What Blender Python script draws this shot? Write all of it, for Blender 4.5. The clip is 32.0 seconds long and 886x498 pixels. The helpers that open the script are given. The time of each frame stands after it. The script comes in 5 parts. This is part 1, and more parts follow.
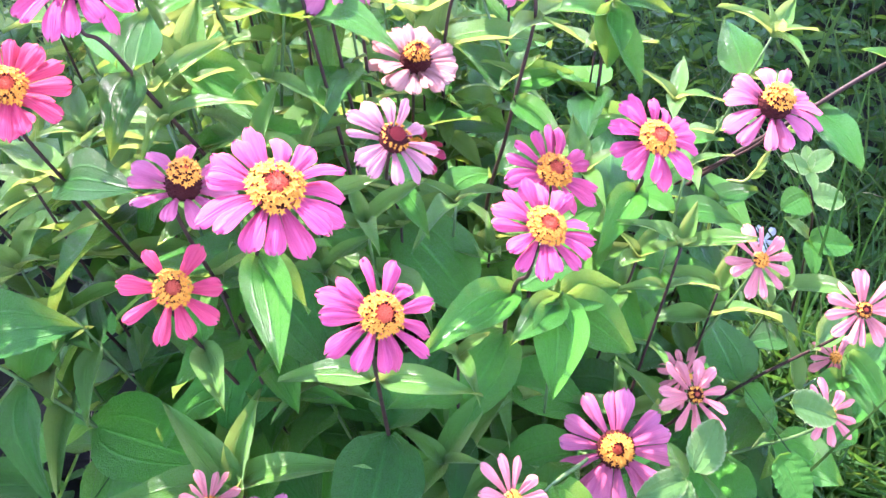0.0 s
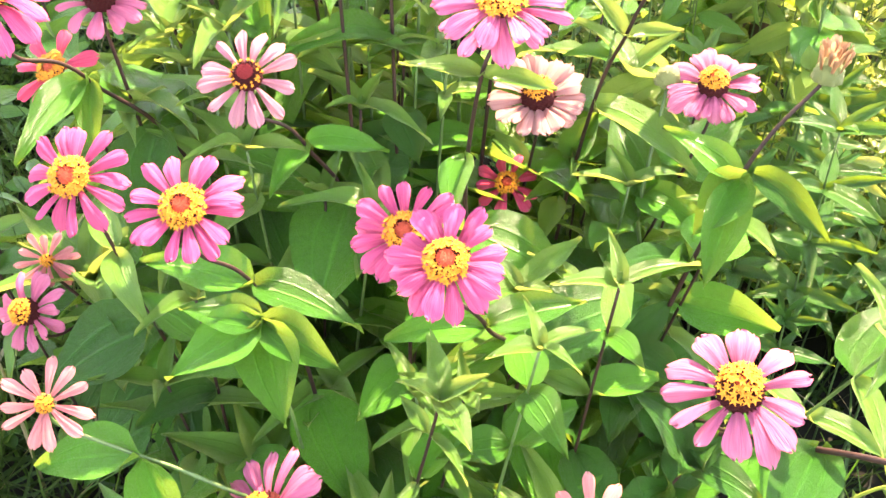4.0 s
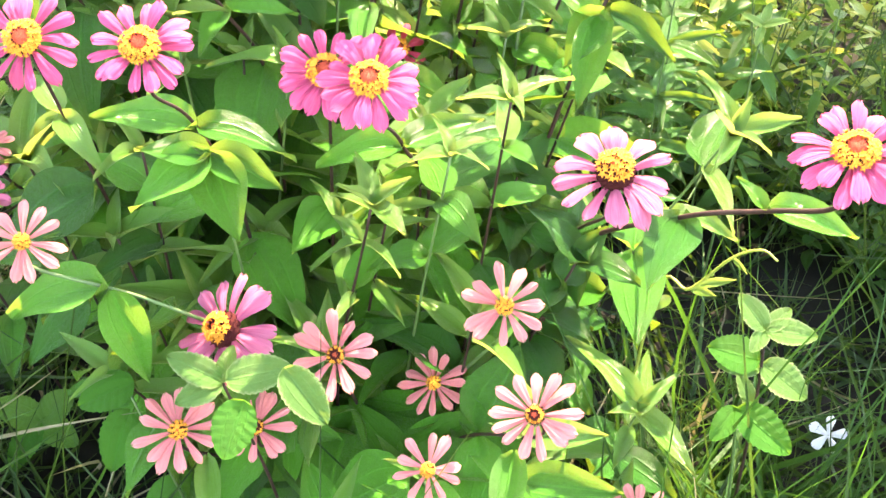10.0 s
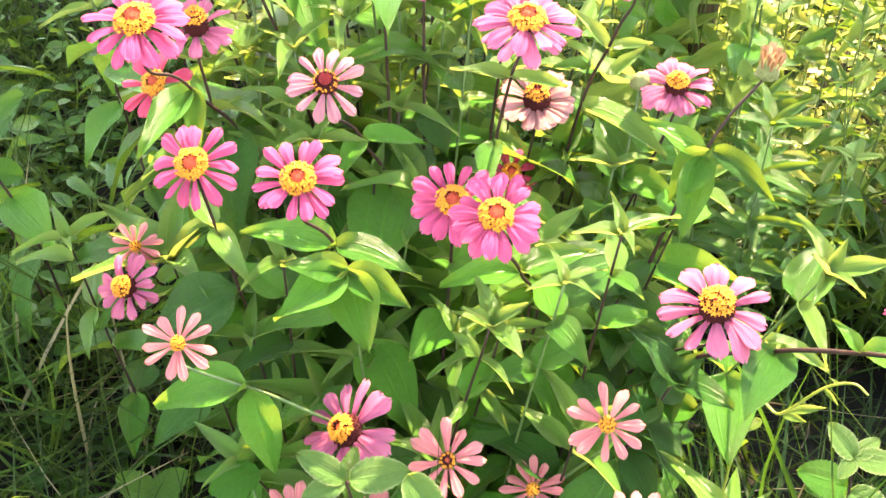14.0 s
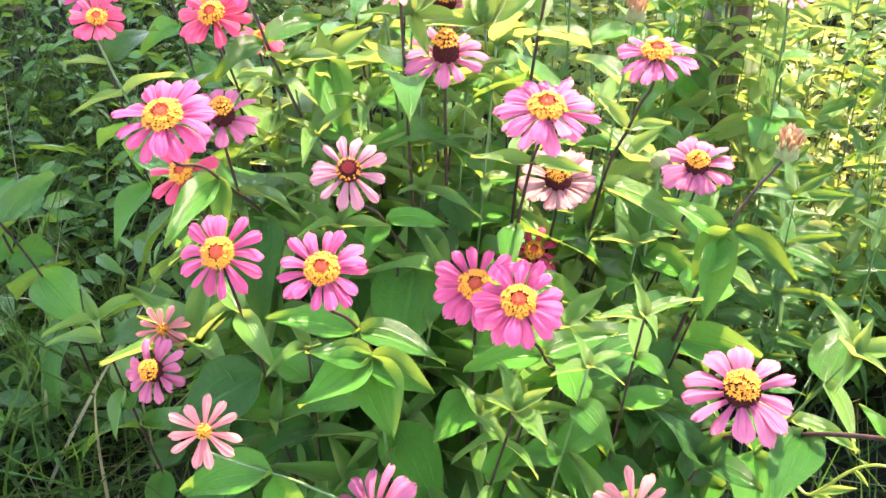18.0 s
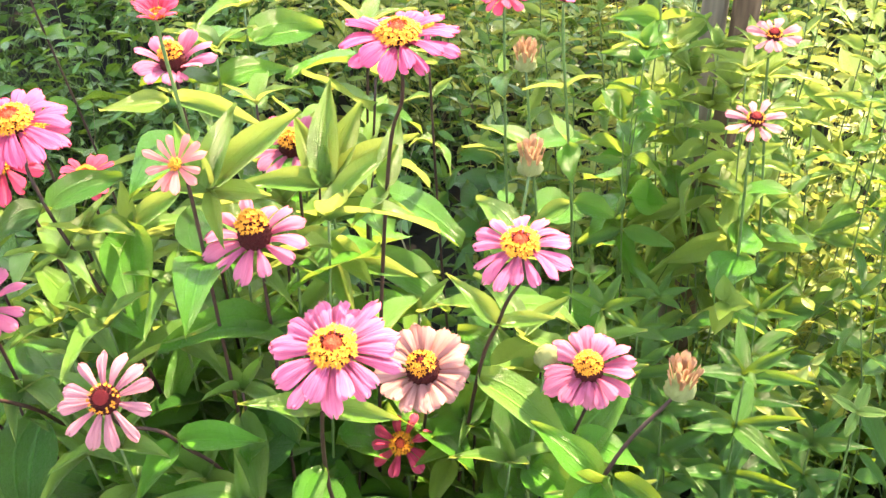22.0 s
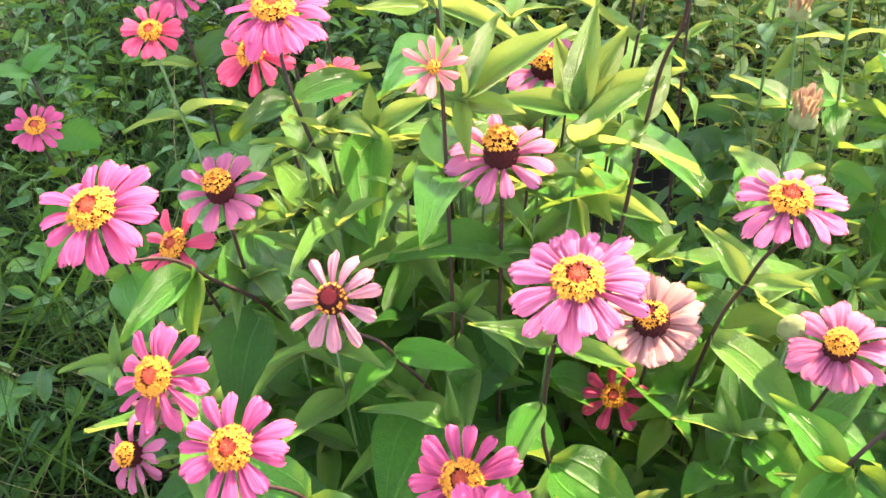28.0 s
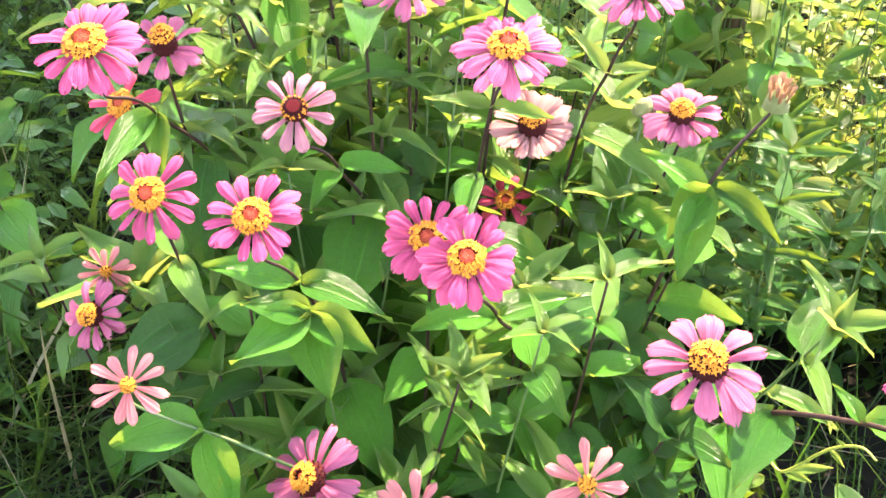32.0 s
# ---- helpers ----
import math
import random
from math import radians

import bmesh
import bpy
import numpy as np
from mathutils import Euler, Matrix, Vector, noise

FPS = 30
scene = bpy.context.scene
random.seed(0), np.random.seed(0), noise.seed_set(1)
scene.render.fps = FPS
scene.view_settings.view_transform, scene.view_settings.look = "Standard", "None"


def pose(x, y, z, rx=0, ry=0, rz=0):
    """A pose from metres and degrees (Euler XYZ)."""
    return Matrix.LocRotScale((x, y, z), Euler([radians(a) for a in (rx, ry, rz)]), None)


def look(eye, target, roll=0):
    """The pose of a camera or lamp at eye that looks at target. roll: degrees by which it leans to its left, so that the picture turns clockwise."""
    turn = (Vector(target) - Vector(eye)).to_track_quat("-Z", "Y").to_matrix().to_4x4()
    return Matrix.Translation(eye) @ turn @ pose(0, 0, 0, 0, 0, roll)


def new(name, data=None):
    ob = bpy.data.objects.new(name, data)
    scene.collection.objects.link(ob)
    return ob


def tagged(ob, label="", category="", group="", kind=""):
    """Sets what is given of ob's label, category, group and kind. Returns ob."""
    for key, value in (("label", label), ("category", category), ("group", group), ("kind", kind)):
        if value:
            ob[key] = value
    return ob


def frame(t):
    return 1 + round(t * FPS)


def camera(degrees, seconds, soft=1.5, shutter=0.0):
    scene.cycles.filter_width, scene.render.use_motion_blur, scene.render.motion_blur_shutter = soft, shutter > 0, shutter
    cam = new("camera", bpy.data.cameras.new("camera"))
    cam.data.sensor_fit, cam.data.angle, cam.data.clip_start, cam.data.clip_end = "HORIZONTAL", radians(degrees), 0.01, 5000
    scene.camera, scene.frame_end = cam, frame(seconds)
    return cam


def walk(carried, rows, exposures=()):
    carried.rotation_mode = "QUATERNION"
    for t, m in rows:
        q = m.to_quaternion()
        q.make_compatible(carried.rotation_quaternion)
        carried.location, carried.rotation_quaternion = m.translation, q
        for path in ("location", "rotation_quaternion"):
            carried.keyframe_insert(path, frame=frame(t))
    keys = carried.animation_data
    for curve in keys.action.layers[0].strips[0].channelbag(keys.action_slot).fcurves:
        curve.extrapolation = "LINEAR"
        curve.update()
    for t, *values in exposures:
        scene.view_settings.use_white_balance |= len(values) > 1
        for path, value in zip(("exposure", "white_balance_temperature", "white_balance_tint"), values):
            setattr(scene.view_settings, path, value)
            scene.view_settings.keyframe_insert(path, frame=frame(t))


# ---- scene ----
cam = camera(47.0, 32.0)
PATH = [
    (0, (0.027, 0.018, 0.81), (-0.122, 1.519, -0.503), -5.3),
    (0.5, (0.047, 0.018, 0.806), (-0.085, 1.547, -0.477), -4.5),
    (1, (0.156, 0.034, 0.793), (-0.234, 1.559, -0.44), -2.7),
    (1.5, (0.221, 0.058, 0.785), (-0.347, 1.532, -0.442), -0.8),
    (2, (0.234, 0.128, 0.784), (-0.462, 1.541, -0.45), 0.1),
    (2.5, (0.249, 0.195, 0.781), (-0.604, 1.518, -0.452), 1.1),
    (3, (0.31, 0.268, 0.783), (-0.832, 1.343, -0.458), 2.0),
    (3.5, (0.372, 0.304, 0.776), (-0.94, 1.187, -0.448), 1.8),
    (4, (0.388, 0.288, 0.778), (-0.917, 1.101, -0.501), 2.8),
    (4.5, (0.416, 0.217, 0.767), (-0.852, 1.069, -0.524), 3.7),
    (6.5, (0.452, 0.186, 0.748), (-0.676, 1.091, -0.633), 5.0),
    (7, (0.463, 0.191, 0.745), (-0.639, 1.113, -0.646), 5.0),
    (7.5, (0.471, 0.198, 0.745), (-0.612, 1.138, -0.649), 4.8),
    (8, (0.479, 0.213, 0.752), (-0.595, 1.155, -0.648), 4.1),
    (8.5, (0.478, 0.213, 0.756), (-0.587, 1.179, -0.634), 4.3),
    (9, (0.471, 0.208, 0.763), (-0.595, 1.202, -0.607), 4.6),
    (9.5, (0.466, 0.202, 0.77), (-0.617, 1.211, -0.575), 4.6),
    (10, (0.466, 0.196, 0.776), (-0.641, 1.209, -0.547), 4.5),
    (10.5, (0.467, 0.189, 0.784), (-0.665, 1.2, -0.52), 4.4),
    (11, (0.469, 0.181, 0.792), (-0.689, 1.186, -0.493), 4.2),
    (11.5, (0.469, 0.173, 0.797), (-0.713, 1.174, -0.469), 4.2),
    (12, (0.466, 0.169, 0.804), (-0.733, 1.156, -0.455), 4.1),
    (12.5, (0.465, 0.162, 0.81), (-0.753, 1.145, -0.435), 4.2),
    (13, (0.464, 0.157, 0.817), (-0.77, 1.134, -0.417), 4.2),
    (13.5, (0.465, 0.155, 0.824), (-0.786, 1.122, -0.401), 4.2),
    (14, (0.467, 0.156, 0.829), (-0.802, 1.113, -0.385), 3.9),
    (14.5, (0.468, 0.155, 0.833), (-0.816, 1.108, -0.37), 3.7),
    (16.5, (0.47, 0.156, 0.846), (-0.87, 1.102, -0.299), 2.7),
    (17, (0.467, 0.158, 0.85), (-0.878, 1.101, -0.291), 2.3),
    (17.5, (0.463, 0.159, 0.848), (-0.885, 1.108, -0.283), 2.3),
    (18, (0.462, 0.161, 0.847), (-0.89, 1.108, -0.281), 2.1),
    (18.5, (0.461, 0.159, 0.846), (-0.89, 1.112, -0.28), 1.9),
    (19, (0.453, 0.161, 0.844), (-0.89, 1.13, -0.278), 2.1),
    (19.5, (0.433, 0.173, 0.842), (-0.893, 1.164, -0.28), 2.9),
    (20, (0.416, 0.219, 0.852), (-0.911, 1.187, -0.29), 2.2),
    (20.5, (0.39, 0.278, 0.859), (-0.935, 1.219, -0.306), 2.2),
    (21, (0.374, 0.323, 0.873), (-0.956, 1.226, -0.318), 2.4),
    (21.5, (0.373, 0.365, 0.887), (-0.992, 1.203, -0.312), 1.6),
    (22, (0.371, 0.405, 0.888), (-1.04, 1.179, -0.298), 0.5),
    (22.5, (0.373, 0.436, 0.885), (-1.089, 1.146, -0.28), -0.8),
    (23, (0.371, 0.453, 0.884), (-1.129, 1.118, -0.26), -1.1),
    (23.5, (0.364, 0.457, 0.881), (-1.158, 1.094, -0.251), -0.8),
    (24, (0.355, 0.455, 0.879), (-1.176, 1.068, -0.252), -0.4),
    (24.5, (0.35, 0.435, 0.868), (-1.195, 1.031, -0.253), 0.2),
    (25, (0.346, 0.416, 0.864), (-1.2, 0.969, -0.278), 0.8),
    (25.5, (0.344, 0.407, 0.861), (-1.203, 0.921, -0.298), 0.9),
    (27.5, (0.342, 0.383, 0.857), (-1.17, 0.823, -0.376), 1.0),
    (28, (0.343, 0.384, 0.858), (-1.152, 0.804, -0.402), 0.4),
    (28.5, (0.351, 0.38, 0.854), (-1.135, 0.803, -0.415), 0.0),
    (29, (0.362, 0.364, 0.852), (-1.109, 0.823, -0.423), 0.4),
    (29.5, (0.375, 0.35, 0.848), (-1.085, 0.847, -0.426), 0.6),
    (30, (0.389, 0.333, 0.843), (-1.056, 0.883, -0.426), 0.9),
    (30.5, (0.401, 0.303, 0.84), (-1.012, 0.937, -0.425), 1.9),
    (31, (0.422, 0.27, 0.833), (-0.967, 1.003, -0.405), 2.8),
    (31.5, (0.434, 0.24, 0.829), (-0.909, 1.07, -0.399), 3.3),
    (32, (0.448, 0.221, 0.826), (-0.865, 1.099, -0.401), 3.3),
]
walk(cam, [(t, look(eye, target, roll)) for t, eye, target, roll in PATH],
     exposures=[
         (0, 3.96, 6000, 37), (1, 3.98, 5950, 39), (2, 3.90, 7200, 29), (3, 3.90, 7900, 27), (4, 4.12, 9200, 24), (7, 4.55, 9100, 13),
         (8, 4.52, 9000, 17), (9, 4.42, 8700, 21), (10, 4.31, 8700, 19), (11, 4.27, 8600, 19), (12, 4.12, 9000, 29), (13, 4.13, 9100, 26), (14, 4.00, 9500, 23),
         (17, 3.82, 8300, 25), (18, 3.83, 7800, 25), (19, 3.80, 7000, 24), (20, 3.87, 8600, 26), (21, 3.83, 6300, 20), (22, 3.84, 9200, 21),
         (23, 3.82, 7400, 18), (24, 3.91, 6700, 22), (25, 3.86, 8300, 18), (28, 3.67, 8200, 22), (29, 3.80, 9200, 20), (30, 3.73, 6400, 17),
         (31, 3.78, 7300, 24), (32, 3.90, 8200, 25)])

# ---- light ----
SUN_YAW, SUN_HEIGHT = 38.0, 50.0
world = bpy.data.worlds.new("world")
scene.world = world
world.use_nodes = True
wn = world.node_tree.nodes
sky = wn.new("ShaderNodeTexSky")
sky.sky_type, sky.sun_disc = "NISHITA", False
sky.sun_elevation, sky.sun_rotation = radians(SUN_HEIGHT), radians(-SUN_YAW)
wn["Background"].inputs["Strength"].default_value = 0.13
world.node_tree.links.new(sky.outputs["Color"], wn["Background"].inputs["Color"])
sun_data = bpy.data.lights.new("sun", "SUN")
sun_data.energy, sun_data.angle, sun_data.color = 2.4, radians(0.6), (1.0, 0.90, 0.76)
sun = new("sun", sun_data)
sun.matrix_world = look((0, 0, 0), (math.sin(radians(SUN_YAW)), -math.cos(radians(SUN_YAW)), -math.tan(radians(SUN_HEIGHT))))


# ---- materials ----
def material(name):
    m = bpy.data.materials.new(name)
    m.use_nodes = True
    t = m.node_tree
    return m, t, t.nodes["Principled BSDF"], t.nodes["Material Output"]


def node(t, kind, **values):
    n = t.nodes.new(kind)
    for key, value in values.items():
        n.inputs[key.replace("_", " ")].default_value = value
    return n


def math_node(t, op, a, b=None, clamp=False):
    n = t.nodes.new("ShaderNodeMath")
    n.operation, n.use_clamp = op, clamp
    for i, v in enumerate((a, b)):
        if v is None:
            continue
        if isinstance(v, (int, float)):
            n.inputs[i].default_value = v
        else:
            t.links.new(v, n.inputs[i])
    return n.outputs[0]


def mix_colour(t, fac, a, b, blend="MIX"):
    n = t.nodes.new("ShaderNodeMix")
    n.data_type, n.blend_type = "RGBA", blend
    for sock, v in ((n.inputs[0], fac), (n.inputs[6], a), (n.inputs[7], b)):
        if isinstance(v, (int, float)):
            sock.default_value = v
        elif isinstance(v, tuple):
            sock.default_value = (*v, 1)
        else:
            t.links.new(v, sock)
    return n.outputs[2]


def grain(t, scale, detail=3.0, coords="Object"):
    c = t.nodes.new("ShaderNodeTexCoord")
    n = node(t, "ShaderNodeTexNoise", Scale=scale, Detail=detail)
    t.links.new(c.outputs[coords], n.inputs["Vector"])
    return n.outputs["Fac"]


def vein_lines(t, count_side):
    """Long veins that run from a leaf's base to its tip, and finer ones that branch from the midrib."""
    uv = t.nodes.new("ShaderNodeUVMap")
    uv.uv_map = "leaf"
    s = t.nodes.new("ShaderNodeSeparateXYZ")
    t.links.new(uv.outputs["UV"], s.inputs[0])
    along = s.outputs["X"]
    across = math_node(t, "ABSOLUTE", math_node(t, "SUBTRACT", math_node(t, "MULTIPLY", s.outputs["Y"], 2.0), 1.0))

    def ridge(value, width):
        return math_node(t, "SUBTRACT", 1.0, math_node(t, "DIVIDE", math_node(t, "ABSOLUTE", value), width), clamp=True)

    mid = ridge(across, 0.07)
    side = math_node(t, "MULTIPLY", ridge(math_node(t, "SUBTRACT", across, 0.45), 0.06), 0.7)
    skew = math_node(t, "SUBTRACT", along, math_node(t, "MULTIPLY", across, 0.18))
    wave = math_node(t, "SINE", math_node(t, "MULTIPLY", skew, count_side * math.tau))
    fine = math_node(t, "MULTIPLY", math_node(t, "SUBTRACT", wave, 0.84, clamp=True), 1.1)
    return math_node(t, "MAXIMUM", math_node(t, "MAXIMUM", mid, side), fine), along, across


def leaf_material(name, dark, light, glow, rough=0.4, through_part=0.42, veins=7, spots=0.0, gloss=0.55, fuzz=0.0):
    m, t, b, out = material(name)
    vein, along, across = vein_lines(t, veins)
    rnd = t.nodes.new("ShaderNodeObjectInfo").outputs["Random"]
    isl = t.nodes.new("ShaderNodeNewGeometry").outputs["Random Per Island"]
    vary = math_node(t, "FRACT", math_node(t, "ADD", rnd, isl))
    blotch = math_node(t, "MULTIPLY", math_node(t, "SUBTRACT", grain(t, 26), 0.18, clamp=True), 2.2, clamp=True)
    fac = math_node(t, "ADD", math_node(t, "MULTIPLY", vary, 0.62), math_node(t, "MULTIPLY", blotch, 0.38), clamp=True)
    base = mix_colour(t, fac, dark, light)
    base = mix_colour(t, math_node(t, "MULTIPLY", vein, 0.28), base, tuple(min(1, c * 1.9) for c in light))
    speck = math_node(t, "MULTIPLY", math_node(t, "GREATER_THAN", grain(t, 420, 1.0), 0.70), 0.4)
    base = mix_colour(t, speck, base, tuple(min(1, c * 1.6 + 0.03) for c in light))
    if spots:
        edge = math_node(t, "MULTIPLY", math_node(t, "GREATER_THAN", math_node(t, "ADD", across, math_node(t, "MULTIPLY", grain(t, 120), 0.8)), 1.30), spots)
        base = mix_colour(t, edge, base, (0.50, 0.56, 0.26))
    t.links.new(base, b.inputs["Base Color"])
    t.links.new(math_node(t, "ADD", rough - 0.1, math_node(t, "MULTIPLY", grain(t, 150), 0.25)), b.inputs["Roughness"])
    b.inputs["Specular IOR Level"].default_value = gloss
    b.inputs["Sheen Weight"].default_value = fuzz
    b.inputs["Sheen Roughness"].default_value = 0.4
    bump = node(t, "ShaderNodeBump", Strength=0.75, Distance=0.0026)
    t.links.new(math_node(t, "ADD", math_node(t, "MULTIPLY", vein, -1.0), math_node(t, "ADD", math_node(t, "MULTIPLY", grain(t, 500), 0.4), math_node(t, "MULTIPLY", grain(t, 90), 1.2))), bump.inputs["Height"])
    t.links.new(bump.outputs["Normal"], b.inputs["Normal"])
    tr = t.nodes.new("ShaderNodeBsdfTranslucent")
    t.links.new(mix_colour(t, math_node(t, "MULTIPLY", vein, 0.35), mix_colour(t, vary, glow, tuple(c * 0.8 for c in glow)), tuple(c * 0.5 for c in glow)), tr.inputs["Color"])
    mix = node(t, "ShaderNodeMixShader", Fac=through_part)
    t.links.new(b.outputs[0], mix.inputs[1])
    t.links.new(tr.outputs[0], mix.inputs[2])
    t.links.new(mix.outputs[0], out.inputs["Surface"])
    return m


def petal_material(name, inner, outer, edge, glow, through_part=0.3):
    """Petal colour from the base to the tip, with long pale streaks and a paler rim at the tip."""
    m, t, b, out = material(name)
    uv = t.nodes.new("ShaderNodeUVMap")
    uv.uv_map = "leaf"
    s = t.nodes.new("ShaderNodeSeparateXYZ")
    t.links.new(uv.outputs["UV"], s.inputs[0])
    rnd = t.nodes.new("ShaderNodeObjectInfo").outputs["Random"]
    c = t.nodes.new("ShaderNodeCombineXYZ")
    t.links.new(math_node(t, "ADD", math_node(t, "MULTIPLY", s.outputs["X"], 1.6), math_node(t, "MULTIPLY", rnd, 30.0)), c.inputs[0])
    t.links.new(math_node(t, "MULTIPLY", s.outputs["Y"], 19.0), c.inputs[1])
    n = node(t, "ShaderNodeTexNoise", Scale=1.0, Detail=3.0)
    t.links.new(c.outputs[0], n.inputs["Vector"])
    streak = math_node(t, "MULTIPLY", math_node(t, "SUBTRACT", n.outputs["Fac"], 0.42, clamp=True), 2.2, clamp=True)
    base = mix_colour(t, math_node(t, "POWER", s.outputs["X"], 1.4), inner, outer)
    base = mix_colour(t, math_node(t, "MULTIPLY", streak, 0.6), base, edge)
    vein = math_node(t, "MULTIPLY", math_node(t, "SUBTRACT", 0.50, n.outputs["Fac"], clamp=True), 3.0, clamp=True)
    base = mix_colour(t, math_node(t, "MULTIPLY", vein, 0.75), base, tuple(c * 0.68 for c in inner))
    tip = math_node(t, "MULTIPLY", math_node(t, "SUBTRACT", s.outputs["X"], 0.86, clamp=True), math_node(t, "MULTIPLY", rnd, 5.0), clamp=True)
    base = mix_colour(t, math_node(t, "MULTIPLY", tip, 0.6), base, edge)
    base = mix_colour(t, math_node(t, "MULTIPLY", rnd, 0.22), base, outer)
    t.links.new(base, b.inputs["Base Color"])
    b.inputs["Roughness"].default_value = 0.65
    b.inputs["Specular IOR Level"].default_value = 0.16
    bump = node(t, "ShaderNodeBump", Strength=0.8, Distance=0.0012)
    t.links.new(n.outputs["Fac"], bump.inputs["Height"])
    t.links.new(bump.outputs["Normal"], b.inputs["Normal"])
    tr = node(t, "ShaderNodeBsdfTranslucent", Color=(*glow, 1))
    mix = node(t, "ShaderNodeMixShader", Fac=through_part)
    t.links.new(b.outputs[0], mix.inputs[1])
    t.links.new(tr.outputs[0], mix.inputs[2])
    t.links.new(mix.outputs[0], out.inputs["Surface"])
    return m


def rough_material(name, dark, light, scale, rough=0.8, gloss=0.5, depth=0.001, stretch=(1, 1, 1)):
    m, t, b, out = material(name)
    c = t.nodes.new("ShaderNodeTexCoord")
    mp = node(t, "ShaderNodeMapping", Scale=stretch)
    t.links.new(c.outputs["Object"], mp.inputs["Vector"])
    facs = []
    for k in (scale, scale * 6):
        n = node(t, "ShaderNodeTexNoise", Scale=k, Detail=4.0)
        t.links.new(mp.outputs[0], n.inputs["Vector"])
        facs.append(n.outputs["Fac"])
    fac = math_node(t, "MULTIPLY", math_node(t, "SUBTRACT", math_node(t, "ADD", facs[0], facs[1]), 0.7), 1.6, clamp=True)
    rnd = t.nodes.new("ShaderNodeObjectInfo").outputs["Random"]
    base = mix_colour(t, fac, dark, light)
    base = mix_colour(t, math_node(t, "MULTIPLY", rnd, 0.3), base, light)
    t.links.new(base, b.inputs["Base Color"])
    b.inputs["Roughness"].default_value = rough
    b.inputs["Specular IOR Level"].default_value = gloss
    bump = node(t, "ShaderNodeBump", Strength=0.7, Distance=depth)
    t.links.new(facs[1], bump.inputs["Height"])
    t.links.new(bump.outputs["Normal"], b.inputs["Normal"])
    return m


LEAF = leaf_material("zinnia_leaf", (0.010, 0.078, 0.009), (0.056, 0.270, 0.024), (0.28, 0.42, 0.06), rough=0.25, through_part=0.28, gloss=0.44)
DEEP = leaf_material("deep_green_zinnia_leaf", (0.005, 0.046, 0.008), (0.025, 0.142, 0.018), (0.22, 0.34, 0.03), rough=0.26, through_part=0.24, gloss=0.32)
# for young leaves, and for upper ones with sunlight put into the colour
YOUNG = leaf_material("young_and_sunlit_zinnia_leaf", (0.040, 0.18, 0.018), (0.105, 0.285, 0.034), (0.33, 0.40, 0.085), rough=0.27, through_part=0.36, gloss=0.60, fuzz=0.04)
SOFT = leaf_material("soft_round_leaf", (0.014, 0.13, 0.012), (0.050, 0.25, 0.026), (0.20, 0.38, 0.03), rough=0.5, veins=6, gloss=0.25)
PATCHED = leaf_material("pale_patched_leaf", (0.055, 0.190, 0.035), (0.130, 0.300, 0.075), (0.26, 0.38, 0.07), rough=0.5, veins=6, spots=0.6, gloss=0.3)
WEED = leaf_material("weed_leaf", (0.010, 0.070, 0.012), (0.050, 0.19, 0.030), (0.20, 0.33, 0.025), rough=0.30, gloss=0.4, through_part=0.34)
# yellower, paler copies of the leaf colours, with sunlight put into them
SUNNY = leaf_material("yellow_green_sunlit_leaf", (0.07, 0.19, 0.020), (0.17, 0.31, 0.045), (0.35, 0.44, 0.09), rough=0.30, through_part=0.42, gloss=0.55)
SUNNY_WEED = leaf_material("yellow_sunlit_weed_leaf", (0.10, 0.20, 0.03), (0.24, 0.33, 0.06), (0.46, 0.44, 0.08), rough=0.32, through_part=0.40, gloss=0.6)
CLOVER = leaf_material("clover_leaf", (0.006, 0.040, 0.007), (0.026, 0.105, 0.016), (0.10, 0.22, 0.012), rough=0.45, gloss=0.17)
GRASS = leaf_material("grass_blade", (0.003, 0.018, 0.005), (0.038, 0.092, 0.024), (0.08, 0.15, 0.018), rough=0.42, veins=1, gloss=0.20)
TURF = leaf_material("lush_grass_blade", (0.005, 0.040, 0.007), (0.034, 0.112, 0.020), (0.07, 0.18, 0.018), rough=0.40, veins=1, gloss=0.28)
STRAW = leaf_material("dry_grass_blade", (0.18, 0.16, 0.08), (0.34, 0.30, 0.16), (0.4, 0.33, 0.14), rough=0.7, veins=1, through_part=0.25)
# darker copy of the weed leaf, with shade put into its colour
SHADED = leaf_material("dark_shaded_leaf", (0.008, 0.048, 0.011), (0.034, 0.12, 0.022), (0.2, 0.34, 0.03), rough=0.4, gloss=0.25)
STEM = rough_material("dark_stem", (0.010, 0.005, 0.004), (0.048, 0.022, 0.016), 40, 0.6, 0.25, depth=0.0006)
YOUNG_STEM = rough_material("yellow_green_stem", (0.16, 0.22, 0.03), (0.30, 0.34, 0.06), 40, 0.55, depth=0.0006)
GREEN_STEM = rough_material("green_stem", (0.030, 0.07, 0.018), (0.08, 0.15, 0.04), 40, 0.55, depth=0.0006)
# near black: deep shade between the plants is put into the soil colour
SOIL = rough_material("shade_dark_soil", (0.003, 0.0025, 0.002), (0.012, 0.012, 0.007), 3, 0.95, 0.2, depth=0.006)
BARK = rough_material("brown_bark", (0.030, 0.018, 0.011), (0.150, 0.095, 0.060), 26, 0.9, 0.2, depth=0.006, stretch=(1, 1, 0.15))
WOOD = rough_material("weathered_wood", (0.045, 0.034, 0.024), (0.19, 0.152, 0.112), 30, 0.85, depth=0.002, stretch=(1, 1, 0.08))
DARK_WOOD = rough_material("near_black_wood", (0.003, 0.0025, 0.002), (0.022, 0.016, 0.012), 22, 0.95, 0.15, depth=0.008, stretch=(0.15, 1, 1))
CONE = rough_material("maroon_cone", (0.020, 0.004, 0.005), (0.10, 0.016, 0.014), 300, 0.85, 0.15, depth=0.0015)
